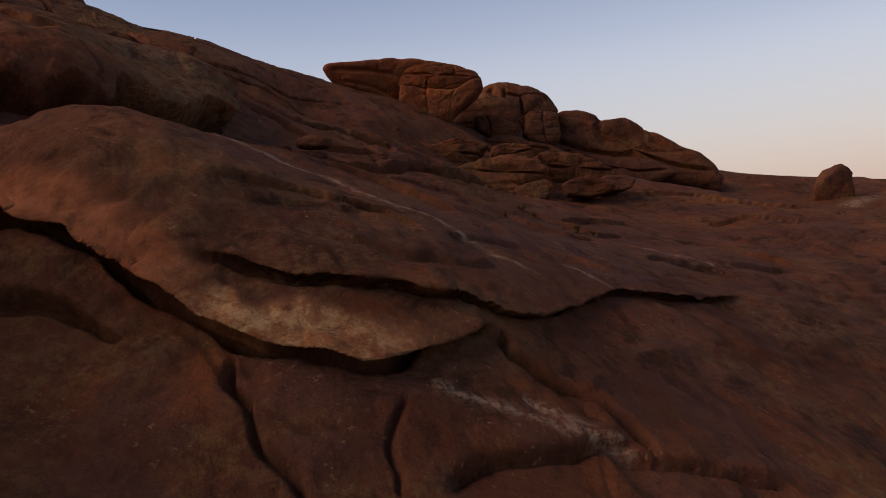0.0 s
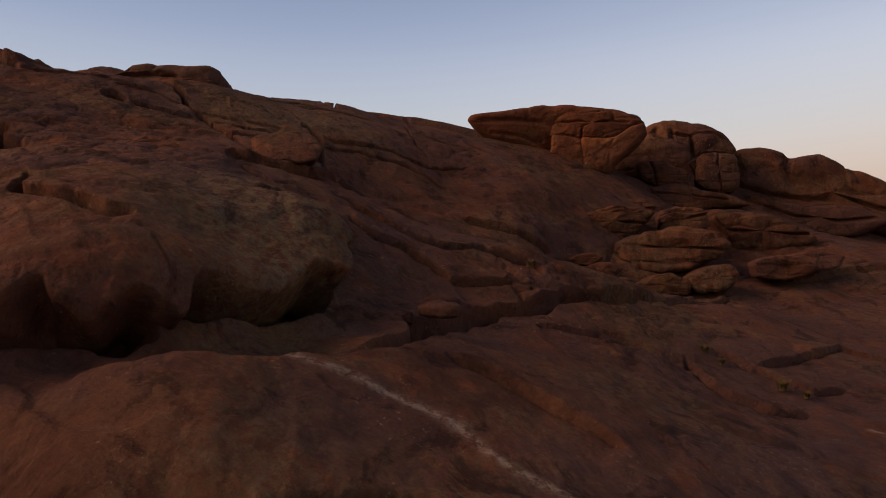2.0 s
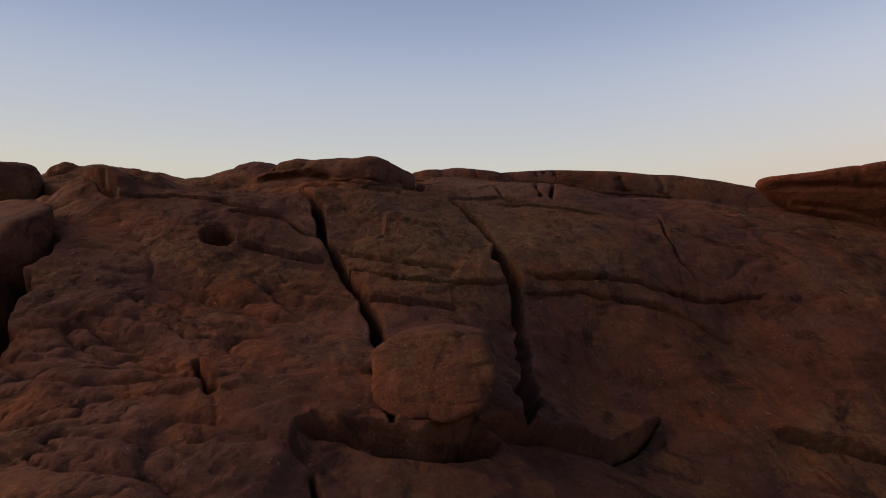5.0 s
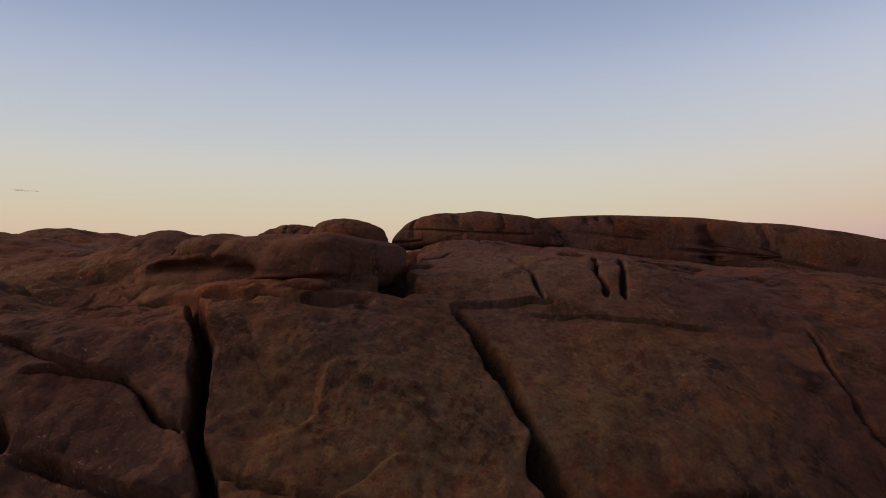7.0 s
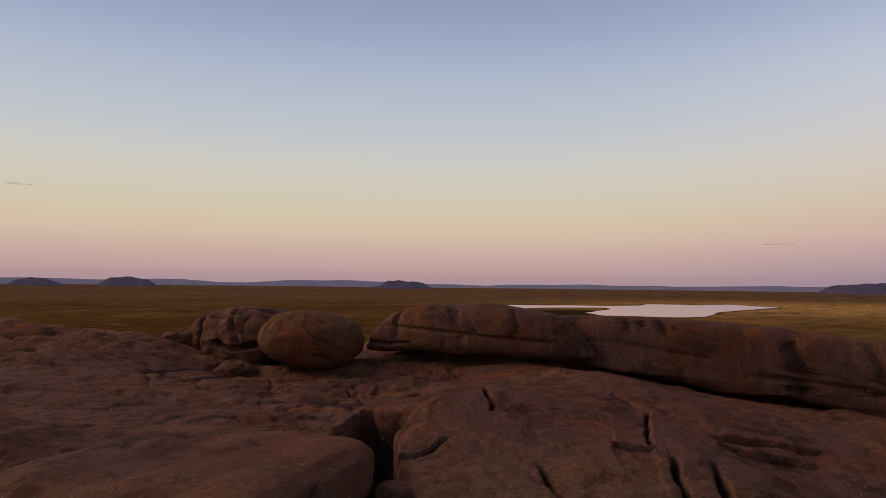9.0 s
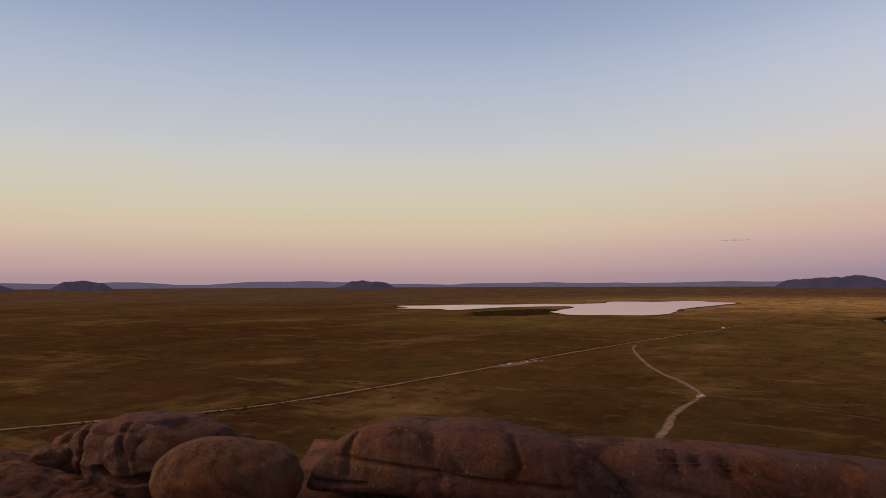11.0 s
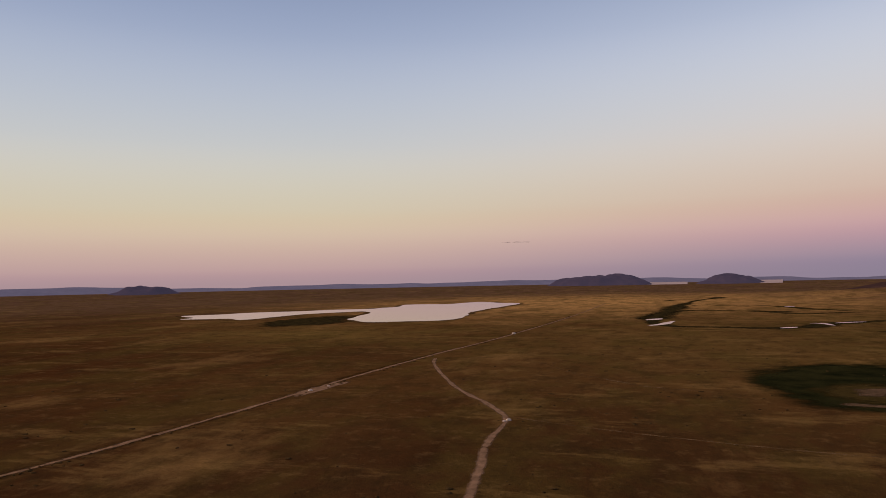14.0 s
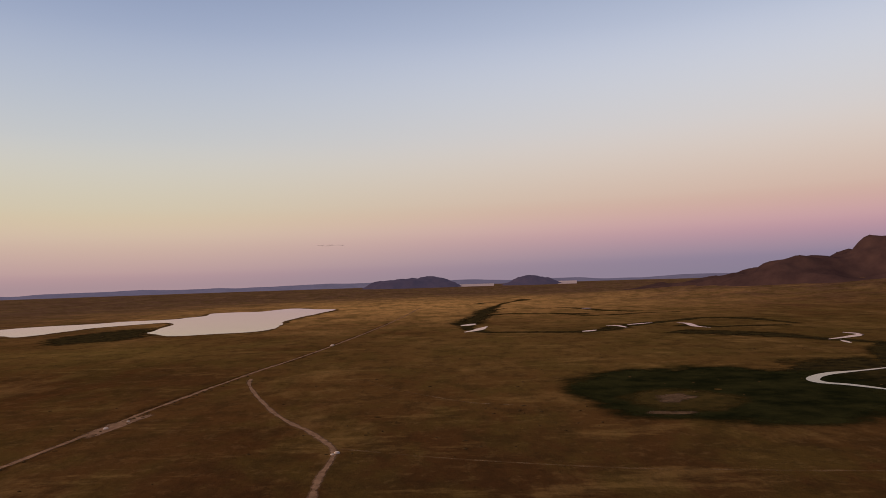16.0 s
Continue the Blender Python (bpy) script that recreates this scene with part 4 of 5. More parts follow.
crag([(8.6, 49.4), (9.3, 49.55), (12.3, 49.55), (14.7, 49.5), (18.6, 49.3), (21.5, 49.0), (24.1, 48.6), (26.5, 48.1), (29.0, 47.6), (33.0, 46.7), (37.0, 45.6), (37.0, 43.2), (32.0, 43.4), (28.0, 44.2), (24.0, 45.2), (21.4, 45.8), (19.8, 46.1), (18.6, 46.35), (16.6, 46.3), (15.6, 46.55), (13.4, 46.9), (10.75, 47.2), (10.0, 48.2), (9.2, 49.0)], 73.5, 3.8, x=-41.9, yaw=18, lean=0.25, seed=10, square=3.6, knobbly=0.2, level=6,
     cracks=[([(19.3, 48.6), (19.9, 47.8), (19.8, 46.4)], 0.5, 0.5), ([(18.0, 47.2), (22.0, 46.8), (26.0, 45.8)], 0.2, 0.2), ([(10.6, 48.5), (13.0, 48.3), (16.5, 47.8)], 0.13, 0.12), ([(12.6, 49.5), (12.9, 48.7)], 0.12, 0.2), ([(13.4, 49.4), (13.6, 48.8)], 0.1, 0.18), ([(14.2, 49.4), (14.5, 48.7)], 0.12, 0.2), ([(22.5, 48.9), (23.0, 47.6), (22.6, 46.4)], 0.3, 0.2)], mauve=0.9, label="broad granite slab with a shallow seam on the crest")
block([(-44.8, 75.2, 47.2), (-42.8, 73.6, 47.1), (-38.6, 73.6, 46.75), (-33.0, 75.0, 46.5), (-31.4, 75.6, 46.2), (-44.4, 73.8, 46.2), (-38, 72.8, 46.0), (-31.6, 74.4, 45.8), (-49.2, 82, 47.6), (-32, 82, 47.2), (-49.0, 82, 46), (-32, 82, 46)],
      seed=14, soften=0.03, knobbly=0.7, layers=0.5, level=5, label="thin lower sheet of granite under the long slab")
boulder((-44.4, 72.0, 48.1), (2.65, 2.2, 1.42), 28, 4, 12, 0.9, knobbly=0.55, label="smooth egg-shaped boulder on the crest")
crag([(-54.8, 48.3), (-53.9, 49.1), (-52.6, 49.45), (-50.9, 49.6), (-49.2, 49.5), (-47.9, 49.0), (-47.4, 47.8), (-48.4, 46.8), (-49.8, 46.2), (-53.0, 46.2), (-54.6, 47.2)], 71.4, 5.0, seed=13, knobbly=0.95, mauve=0.7, label="pitted brown boulder beside the egg-shaped one",
     cracks=[([(-53.4, 49.3), (-53.0, 48.2), (-53.4, 47.0)], 0.3, 0.9), ([(-51.8, 47.6), (-50.0, 47.3), (-48.2, 47.7)], 0.25, 0.8), ([(-50.4, 49.5), (-50.0, 48.6), (-49.6, 47.6)], 0.3, 0.3)])
CREST = [((-55.2, 71.9, 47.2), (1.2, 1.0, 0.9), 60), ((-46.4, 69.0, 46.6), (1.0, 0.8, 0.5), 10), ((-57.7, 75.1, 46.6), (1.9, 1.6, 1.5), 30),
         ((-54.6, 75.9, 46.8), (1.8, 1.6, 1.7), 75), ((-51.2, 75.6, 46.9), (2.0, 1.9, 1.9), 0), ((-48.2, 75.6, 46.8), (1.8, 1.6, 1.6), 40), ((-56.2, 73.0, 45.9), (1.0, 1.1, 1.1), 15)]
for i, (c, r, turn) in enumerate(CREST):
    boulder(c, r, turn, 5, 20 + i, 0.8, 5, knobbly=1.5, label="rounded brown boulder among others on the crest", group="boulders along the crest")
# block on the upper edge, and the one below it
crag([(-7.1, 45.7), (-6.3, 46.1), (-5.4, 46.4), (-4.8, 46.95), (-3.6, 47.1), (-2.6, 46.9), (-1.5, 47.0), (-0.2, 46.95), (0.6, 47.0), (1.3, 46.95), (1.8, 46.7), (1.95, 46.2), (1.9, 45.7), (1.6, 45.2), (-0.5, 44.9), (-2.4, 44.7), (-5.4, 44.6), (-6.8, 45.1)], 53.2, 8.0, 1.3, x=-30.0, yaw=15, lean=0.3, seed=15, square=4.5, layers=0.5, knobbly=0.45, level=6,
     cracks=[([(-5.6, 45.75), (-4.0, 45.8), (-2.2, 45.9), (-0.9, 45.6)], 0.35, 0.5), ([(-6.6, 46.2), (-5.4, 46.15), (-4.6, 46.4)], 0.18, 0.3), ([(-1.0, 45.3), (0.5, 45.35), (2.2, 45.5)], 0.14, 0.5), ([(-3.0, 47.2), (-2.6, 46.6), (-2.9, 46.1)], 0.3, 0.15)], mauve=0.5, label="long rounded block split from the dome's edge")
crag([(-0.4, 45.2), (0.2, 45.4), (0.9, 45.38), (1.4, 45.2), (1.2, 44.9), (0.4, 44.6), (-0.4, 44.7)], 52.6, 1.2, x=-29.2, yaw=15, seed=16, knobbly=0.6, level=4, label="small flat slab at the foot of the edge block")
# blocks of the far side of the cleft
block([(-36.5, 34.0, 36.5), (-31.0, 31.6, 36.8), (-29.8, 33.4, 38.8), (-30.6, 36.0, 39.0), (-37, 37, 40), (-36, 33, 39.2), (-30.2, 31.4, 34.5), (-38, 32, 34), (-38, 38, 36)], seed=17, soften=0.1, label="square-edged granite block beside the dark cleft")
block([(-42, 37.0, 39.8), (-35.2, 36.4, 39.8), (-34.2, 38.4, 42.4), (-36, 41, 43.6), (-42, 41, 44), (-43, 38, 43), (-35, 40, 39), (-43, 42, 39)], seed=18, soften=0.1, label="large dark granite block above the cleft")
boulder((-50.6, 49.2, 46.7), (1.3, 1.1, 1.0), 0, 0, 19, 0.85, 4, label="small round boulder on the skyline")
boulder((-47.6, 50.4, 46.2), (1.9, 1.3, 0.9), 20, 0, 40, 0.8, 4, label="flat capping boulder on the skyline")
boulder((-49.5, 44.5, 45.3), (2.6, 2.0, 1.8), 0, 0, 41, 0.7, 5, label="dark squarish boulder on the skyline")
# the tumbled pile under the red boulder
PILE = [
    ([(-0.9, 37.1), (1.6, 37.5), (4.5, 37.2), (5.7, 36.6), (4.2, 35.9), (2.4, 35.0), (0.9, 35.0), (-1.1, 35.9)], 71.0, 5.0),
    ([(-1.1, 35.1), (0.0, 35.7), (3.3, 35.8), (4.9, 35.4), (3.9, 34.4), (2.7, 33.5), (0.0, 33.4), (-0.9, 33.9)], 63.0, 4.0),
    ([(5.1, 35.5), (6.7, 36.0), (8.9, 35.6), (9.1, 34.3), (6.7, 33.6), (5.2, 33.8)], 65.0, 4.0),
    ([(1.3, 32.6), (3.1, 33.5), (6.1, 33.8), (8.8, 33.6), (9.8, 32.5), (8.5, 31.5), (6.5, 30.9), (3.0, 30.9)], 60.0, 5.0),
    ([(9.6, 35.6), (12.9, 35.7), (15.9, 34.5), (18.2, 33.3), (15.0, 32.2), (11.5, 32.8)], 68.0, 6.0),
    ([(-1.8, 31.5), (-1.0, 31.8), (0.0, 31.9), (0.7, 31.5), (-0.1, 31.1), (-1.3, 31.1)], 55.8, 2.2),
    ([(-1.3, 30.7), (-0.1, 31.1), (1.4, 31.2), (2.1, 30.8), (1.3, 30.2), (-0.3, 30.0)], 55.0, 2.6),
    ([(0.6, 29.9), (1.3, 30.3), (2.4, 30.0), (2.2, 29.1), (1.5, 28.8), (0.7, 29.1)], 54.5, 2.2),
    ([(2.4, 29.6), (3.6, 30.2), (4.9, 30.4), (6.2, 29.7), (6.1, 29.1), (3.6, 28.9)], 53.8, 3.0),
    ([(5.9, 30.1), (7.3, 30.8), (8.8, 31.0), (9.5, 30.3), (9.0, 29.5), (6.6, 29.2)], 55.0, 3.4),
    ([(-2.3, 29.6), (-1.7, 29.9), (-0.9, 29.4), (-1.4, 28.9), (-2.4, 28.9)], 52.6, 1.6),
    ([(10.7, 31.1), (12.4, 31.6), (14.1, 31.4), (15.2, 30.6), (13.2, 30.0), (11.0, 30.2)], 58.0, 3.0),
    ([(13.3, 31.6), (15.6, 32.0), (17.4, 31.6), (17.0, 30.8), (14.2, 30.5)], 60.0, 3.0),
]
for i, (outline, y0, deep) in enumerate(PILE):
    lows, highs = (np.array([f(p[k] for p in outline) for k in (0, 1)]) for f in (min, max))
    rng = random.Random(i)
    splits = []
    if i < 5:
        # big ones come apart in sheets
        tilt = rng.uniform(-0.3, 0.3)
        at = [lows + (highs - lows) * (k, 0.5 + rng.uniform(-0.06, 0.06) + tilt * (k - 0.5)) for k in (0.1 + 0.3 * rng.random(), 0.4, 0.7, 1.05)]
        splits.append(([tuple(p) for p in at], 0.15, 0.5))
    crag(outline, y0, deep, 1.3, cracks=splits, seed=60 + i, square=6.5, layers=0.45, knobbly=1.0, lean=-0.2 if i % 3 else 0.3, level=4 if i > 3 else 5, label="tumbled brown granite boulder in the pile", group="boulders of the pile")
# stones beside the egg-shaped boulder
boulder((-6.1, 33.6, 29.0), (0.95, 0.7, 0.35), 20, 0, 44, 0.75, 4, label="flat stone lying in the gully")
for i, (c, r, turn) in enumerate((((-7.2, 31.6, 28.9), (0.5, 0.4, 0.3), 30), ((-6.6, 30.2, 28.6), (0.4, 0.35, 0.28), 0), ((-4.6, 36.6, 29.2), (0.8, 0.55, 0.4), 40), ((-3.4, 37.9, 29.4), (0.7, 0.6, 0.45), 10), ((-0.6, 42.6, 29.3), (0.9, 0.7, 0.5), 25), ((0.8, 45.4, 29.3), (0.8, 0.6, 0.5), -20), ((-2.6, 42.0, 30.2), (0.5, 0.4, 0.35), 0))):
    boulder(c, r, turn, 6, 90 + i, 0.8, 4, knobbly=1.3, label="small tumbled stone lying in the gully", group="stones in the gully", name="stone")
boulder((-5.2, 29.8, 28.9), (0.8, 0.5, 0.3), -10, 0, 45, 0.75, 4, label="flat stone lying in the gully")
block([(44.6, 82, 33.6), (46.6, 81.6, 35.2), (48.0, 82, 36.4), (49.4, 82, 35.4), (50.0, 82.4, 33.0), (45.2, 83, 30.5), (50.4, 83, 30.5), (46.6, 84.4, 36), (49.4, 84.6, 35.4), (50, 85, 31), (45.4, 85, 31)],
      seed=46, soften=0.06, knobbly=0.7, level=5, label="lone upright boulder far along the flank")

# ---- the plain ----


def ground_material():
    n = Nodes("dry_grassland")

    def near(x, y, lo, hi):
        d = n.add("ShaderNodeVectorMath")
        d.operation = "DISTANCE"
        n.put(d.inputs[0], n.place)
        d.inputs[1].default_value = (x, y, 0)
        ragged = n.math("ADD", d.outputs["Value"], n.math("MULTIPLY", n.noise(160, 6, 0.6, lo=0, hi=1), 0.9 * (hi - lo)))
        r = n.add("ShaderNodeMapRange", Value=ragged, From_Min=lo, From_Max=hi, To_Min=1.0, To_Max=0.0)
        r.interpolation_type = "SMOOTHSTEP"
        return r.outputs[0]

    far, mid = n.noise(420, 6, 0.62, stretch=(1.6, 0.7, 1), lo=0.40, hi=0.60), n.noise(48, 7, 0.70, stretch=(1.5, 0.8, 1), lo=0.42, hi=0.60)
    c = n.mix(far, (0.070, 0.030, 0.011), (0.110, 0.058, 0.019))
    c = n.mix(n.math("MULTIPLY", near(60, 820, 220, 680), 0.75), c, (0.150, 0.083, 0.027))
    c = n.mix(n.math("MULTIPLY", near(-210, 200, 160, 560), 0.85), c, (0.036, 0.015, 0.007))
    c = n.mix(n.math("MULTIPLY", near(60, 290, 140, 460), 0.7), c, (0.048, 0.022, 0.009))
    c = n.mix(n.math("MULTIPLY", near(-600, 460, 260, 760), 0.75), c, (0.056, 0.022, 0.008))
    # horizon haze painted as paler ground, gold in its midst, olive below the lake
    far_haze = n.math("SUBTRACT", 1.0, near(-30, 70, 1900, 3400))
    c = n.mix(n.math("MULTIPLY", far_haze, 0.6), c, (0.150, 0.094, 0.066))
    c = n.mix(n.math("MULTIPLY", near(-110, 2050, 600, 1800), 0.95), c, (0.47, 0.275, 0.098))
    c = n.mix(n.math("MULTIPLY", near(-430, 940, 80, 460), 0.7), c, (0.215, 0.150, 0.040))
    c = n.mix(n.math("MULTIPLY", near(330, 950, 350, 1300), 0.5), c, (0.098, 0.074, 0.021))
    c = n.mix(n.math("MULTIPLY", mid, 0.3), c, (0.080, 0.048, 0.017))
    c = n.mix(n.math("MULTIPLY", n.noise(85, 7, 0.68, stretch=(1.3, 0.7, 1), lo=0.47, hi=0.58), 0.42), c, (0.080, 0.060, 0.015))
    # swathes of bleached grass
    c = n.mix(n.math("MULTIPLY", n.noise(130, 7, 0.68, stretch=(1.4, 0.7, 1), lo=0.54, hi=0.66), 0.38), c, (0.28, 0.172, 0.062))
    c = n.mix(n.math("MULTIPLY", n.noise(60, 7, 0.72, stretch=(0.5, 1.6, 1), turn=0.5, lo=0.55, hi=0.64), 0.36), c, (0.25, 0.158, 0.054))
    c = n.mix(n.math("MULTIPLY", n.noise(190, 6, 0.65, lo=0.54, hi=0.64), 0.3), c, (0.040, 0.021, 0.009))
    c = n.mix(n.math("MULTIPLY", n.noise(22, 6, 0.72, stretch=(1, 0.7, 1), lo=0.48, hi=0.62), 0.45), c, (0.030, 0.019, 0.008))
    c = n.mix(n.math("MULTIPLY", n.noise(7, 5, 0.75, lo=0.52, hi=0.66), 0.25), c, (0.022, 0.015, 0.007))
    c = n.mix(n.math("MULTIPLY", n.noise(11, 5, 0.72, lo=0.54, hi=0.70), 0.25), c, (0.22, 0.140, 0.055))
    return n.finish(c, 0.95, [(n.noise(14, 7, 0.68, lo=0, hi=1), 2.4, 0.5), (n.noise(2.5, 6, 0.7, lo=0, hi=1), 0.5, 0.4)], 0.0)


def ground():
    r = np.concatenate([[0], np.geomspace(20, 4850, 90)])
    a = np.linspace(0, 2 * np.pi, 145)
    rr, aa = np.meshgrid(r, a)
    x, y = -30 + rr * np.cos(aa), 70 + rr * np.sin(aa)
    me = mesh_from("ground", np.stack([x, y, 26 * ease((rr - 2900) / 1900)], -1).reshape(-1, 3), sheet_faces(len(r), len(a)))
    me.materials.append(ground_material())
    return tagged(new("ground", me), "dry brown and olive grassland reaching the horizon", "ground", kind="structure")


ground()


def smooth_line(points, closed=False, steps=8):
    pts = [Vector((*p, 0)) for p in points]
    n = len(pts)
    out = []
    for i in range(n if closed else n - 1):
        p = [pts[(i + k) % n] if closed else pts[min(max(i + k, 0), n - 1)] for k in (-1, 0, 1, 2)]
        for s in range(steps):
            t = s / steps
            out.append(0.5 * (2 * p[1] + (p[2] - p[0]) * t + (2 * p[0] - 5 * p[1] + 4 * p[2] - p[3]) * t * t + (3 * p[1] - p[0] - 3 * p[2] + p[3]) * t**3))
    if not closed:
        out.append(pts[-1])
    return out


def patch(name, outline, z, material, ragged=0.0, size=30, seed=0, grow=0.0, soft=False):
    line = smooth_line(outline, True)
    c = sum(line, Vector()) / len(line)
    rim = []
    for p in line:
        d = (p - c).normalized()
        rim.append(p + d * (grow + ragged * float(rough(p.x, p.y, 0, size, 3, seed))))
    if soft:
        # rings from the rim inwards, which tell the material how near the edge is
        rings = (1.0, 0.8, 0.5, 0.02)
        v = [(c.x + (p.x - c.x) * k, c.y + (p.y - c.y) * k, z) for k in rings for p in rim]
        n = len(rim)
        f = [(a * n + i, a * n + (i + 1) % n, (a + 1) * n + (i + 1) % n, (a + 1) * n + i) for a in range(3) for i in range(n)]
        me = mesh_from(name, v, f)
        inner = np.repeat([0.0, 0.45, 1.0, 1.0], n).astype(np.float32)
        me.attributes.new("inner", "FLOAT", "POINT").data.foreach_set("value", inner)
    else:
        bm = bmesh.new()
        vs = [bm.verts.new((p.x, p.y, z)) for p in rim]
        edges = [bm.edges.new((a, b)) for a, b in zip(vs, vs[1:] + vs[:1])]
        bmesh.ops.triangle_fill(bm, edges=edges, use_beauty=True)
        bmesh.ops.recalc_face_normals(bm, faces=bm.faces)
        for fc in bm.faces:
            if fc.normal.z < 0:
                fc.normal_flip()
        me = bpy.data.meshes.new(name)
        bm.to_mesh(me)
        bm.free()
    me.materials.append(material)
    return new(name, me)


def ribbon(name, points, width, z, material, ragged=0.2, seed=0, taper=False, closed=False):
    line = smooth_line(points, closed, 14)
    if closed:
        line.append(line[0])
    v = []
    for i, p in enumerate(line):
        a, b = line[max(i - 1, 0)], line[min(i + 1, len(line) - 1)]
        side = Vector((-(b - a).y, (b - a).x, 0)).normalized()
        w = width / 2 * (1 + ragged * float(rough(p.x, p.y, 0, width * 4, 2, seed)))
        if taper:
            w *= 0.25 + 0.75 * math.sin(math.pi * min(max(i / (len(line) - 1), 0.02), 0.98))
        sh = side * ragged * width * 0.4 * float(rough(p.x, p.y, 0, width * 6, 2, seed + 5))
        v += [p + side * w + sh + Vector((0, 0, z)), p + sh + Vector((0, 0, z + 0.02)), p - side * w + sh + Vector((0, 0, z))]
    f = []
    for i in range(len(line) - 1):
        f += [(3 * i, 3 * i + 1, 3 * i + 4, 3 * i + 3), (3 * i + 1, 3 * i + 2, 3 * i + 5, 3 * i + 4)]
    me = mesh_from(name, [tuple(p) for p in v], f)
    me.attributes.new("inner", "FLOAT", "POINT").data.foreach_set("value", np.tile([0.0, 1.0, 0.0], len(line)).astype(np.float32))
    me.materials.append(material)
    return new(name, me)


def cover_material(name, a, b, size, thin=0.25, thick=0.6, broken=0.9):
    """Ground cover that frays towards its edge."""
    n = Nodes(name)
    n.finish(n.mix(n.noise(size, 6, 0.7, lo=0.38, hi=0.62), a, b), 0.95, [(n.noise(size * 0.3, 5, 0.7, lo=0, hi=1), 0.3, 0.4)], 0.0)
    frayed = n.math("ADD", n.attribute("inner"), n.math("MULTIPLY", n.math("SUBTRACT", n.noise(size * 1.6, 7, 0.72, lo=0.25, hi=0.75), 0.5), broken))
    r = n.add("ShaderNodeMapRange", Value=frayed, From_Min=thin, From_Max=thick)
    r.interpolation_type = "SMOOTHSTEP"
    n.put(n.shader.inputs["Alpha"], r.outputs[0])
    return n.m


def plain_material(name, a, b, size, roughness=0.95):
    n = Nodes(name)
    return n.finish(n.mix(n.noise(size, 5, 0.65), a, b), roughness, [(n.noise(size * 0.3, 5, 0.7, lo=0, hi=1), 0.3, 0.4)], 0.0)


DIRT = cover_material("pale_dirt", (0.14, 0.088, 0.054), (0.27, 0.175, 0.110), 6, 0.2, 0.75, 0.7)
FAINT_DIRT = cover_material("trodden_grass", (0.16, 0.100, 0.045), (0.25, 0.160, 0.080), 8, 0.35, 1.6, 1.2)
SEDGE = cover_material("dark_sedge", (0.014, 0.012, 0.006), (0.045, 0.034, 0.012), 14, 0.2, 0.8, 1.0)
GREEN = cover_material("green_marsh_grass", (0.008, 0.010, 0.004), (0.026, 0.026, 0.009), 30, 0.12, 0.6, 0.7)
SHORE = cover_material("muddy_shore", (0.045, 0.028, 0.012), (0.11, 0.066, 0.026), 40)
VERGE = cover_material("dark_verge", (0.035, 0.019, 0.008), (0.080, 0.045, 0.016), 10, 0.3, 1.3, 1.1)
MUD = cover_material("dry_mud", (0.060, 0.040, 0.023), (0.135, 0.090, 0.056), 9, 0.3, 1.0, 1.0)
n_ = Nodes("still_water")
WATER = n_.finish((0.02, 0.022, 0.025), 0.03, (), 0.5)

LAKE = [(-905, 1281), (-854, 1281), (-815, 1291), (-751, 1260), (-735, 1344), (-724, 1450), (-686, 1513), (-638, 1566), (-601, 1536), (-574, 1455), (-565, 1384), (-545, 1299), (-540, 1260),
        (-509, 1223), (-467, 1173), (-423, 1182), (-368, 1199), (-337, 1233), (-335, 1306), (-350, 1433), (-358, 1532), (-348, 1741), (-329, 1968), (-397, 2048), (-474, 2137), (-510, 2070),
        (-539, 1983), (-600, 1994), (-657, 1959), (-632, 1832), (-654, 1761), (-665, 1709), (-755, 1668), (-804, 1609), (-874, 1569), (-911, 1527), (-938, 1473), (-993, 1410), (-912, 1336)]
tagged(ribbon("shore", LAKE, 46, 0.05, SHORE, 0.5, 3, closed=True), "dark muddy shore round the lake", "shore", kind="structure")
tagged(patch("lake", LAKE, 0.30, WATER, 5, 50, 1), "still lake that mirrors the pink dusk sky", "lake", kind="structure")
tagged(patch("sedge_belt", [(-667, 1120), (-678, 1260), (-656, 1364), (-597, 1432), (-543, 1340), (-508, 1189), (-508, 1096), (-545, 1040), (-608, 1040)], 0.12, SEDGE, 14, 60, 13, 0, True), "dark sedge on the shore between the lake's arms", "sedge", kind="structure")
tagged(ribbon("verge", [(-330, 150), (-290, 226), (-264, 272), (-252, 340), (-240, 450), (-230, 566), (-214, 690), (-178, 933), (-137, 1331)], 17, 0.03, VERGE, 0.4, 15), "dark trodden verge along the dirt road", "verge", kind="structure")
tagged(ribbon("road", [(-330, 150), (-290, 226), (-264, 272), (-252, 340), (-240, 450), (-230, 566), (-214, 690), (-178, 933), (-137, 1331), (-100, 1900)], 6.4, 0.06, DIRT, 0.25, 5), "pale straight dirt road across the plain", "road", kind="structure")
tagged(ribbon("track", [(-204, 660), (-197, 630), (-168, 554), (-142, 495), (-115, 450), (-99, 411), (-98, 360), (-92, 320), (-87, 274), (-80, 225)], 5.6, 0.09, DIRT, 0.25, 6), "winding pale dirt track that leaves the road", "road", kind="structure")
marsh = [(25, 563), (47, 626), (100, 663), (170, 661), (222, 626), (259, 569), (232, 491), (168, 428), (121, 428), (71, 443), (36, 478)]
tagged(patch("marsh", marsh, 0.05, GREEN, 7, 26, 7, 8, True), "round dark green marsh in the dry grass", "marsh", kind="structure")
CLEARING = cover_material("olive_clearing", (0.030, 0.024, 0.008), (0.066, 0.046, 0.015), 12, 0.1, 0.9, 0.6)
tagged(patch("clearing", [(60, 520), (84, 556), (122, 556), (140, 520), (126, 482), (92, 468), (66, 484)], 0.07, CLEARING, 5, 20, 14, 0, True), "olive clearing in the middle of the marsh", "clearing", kind="structure")
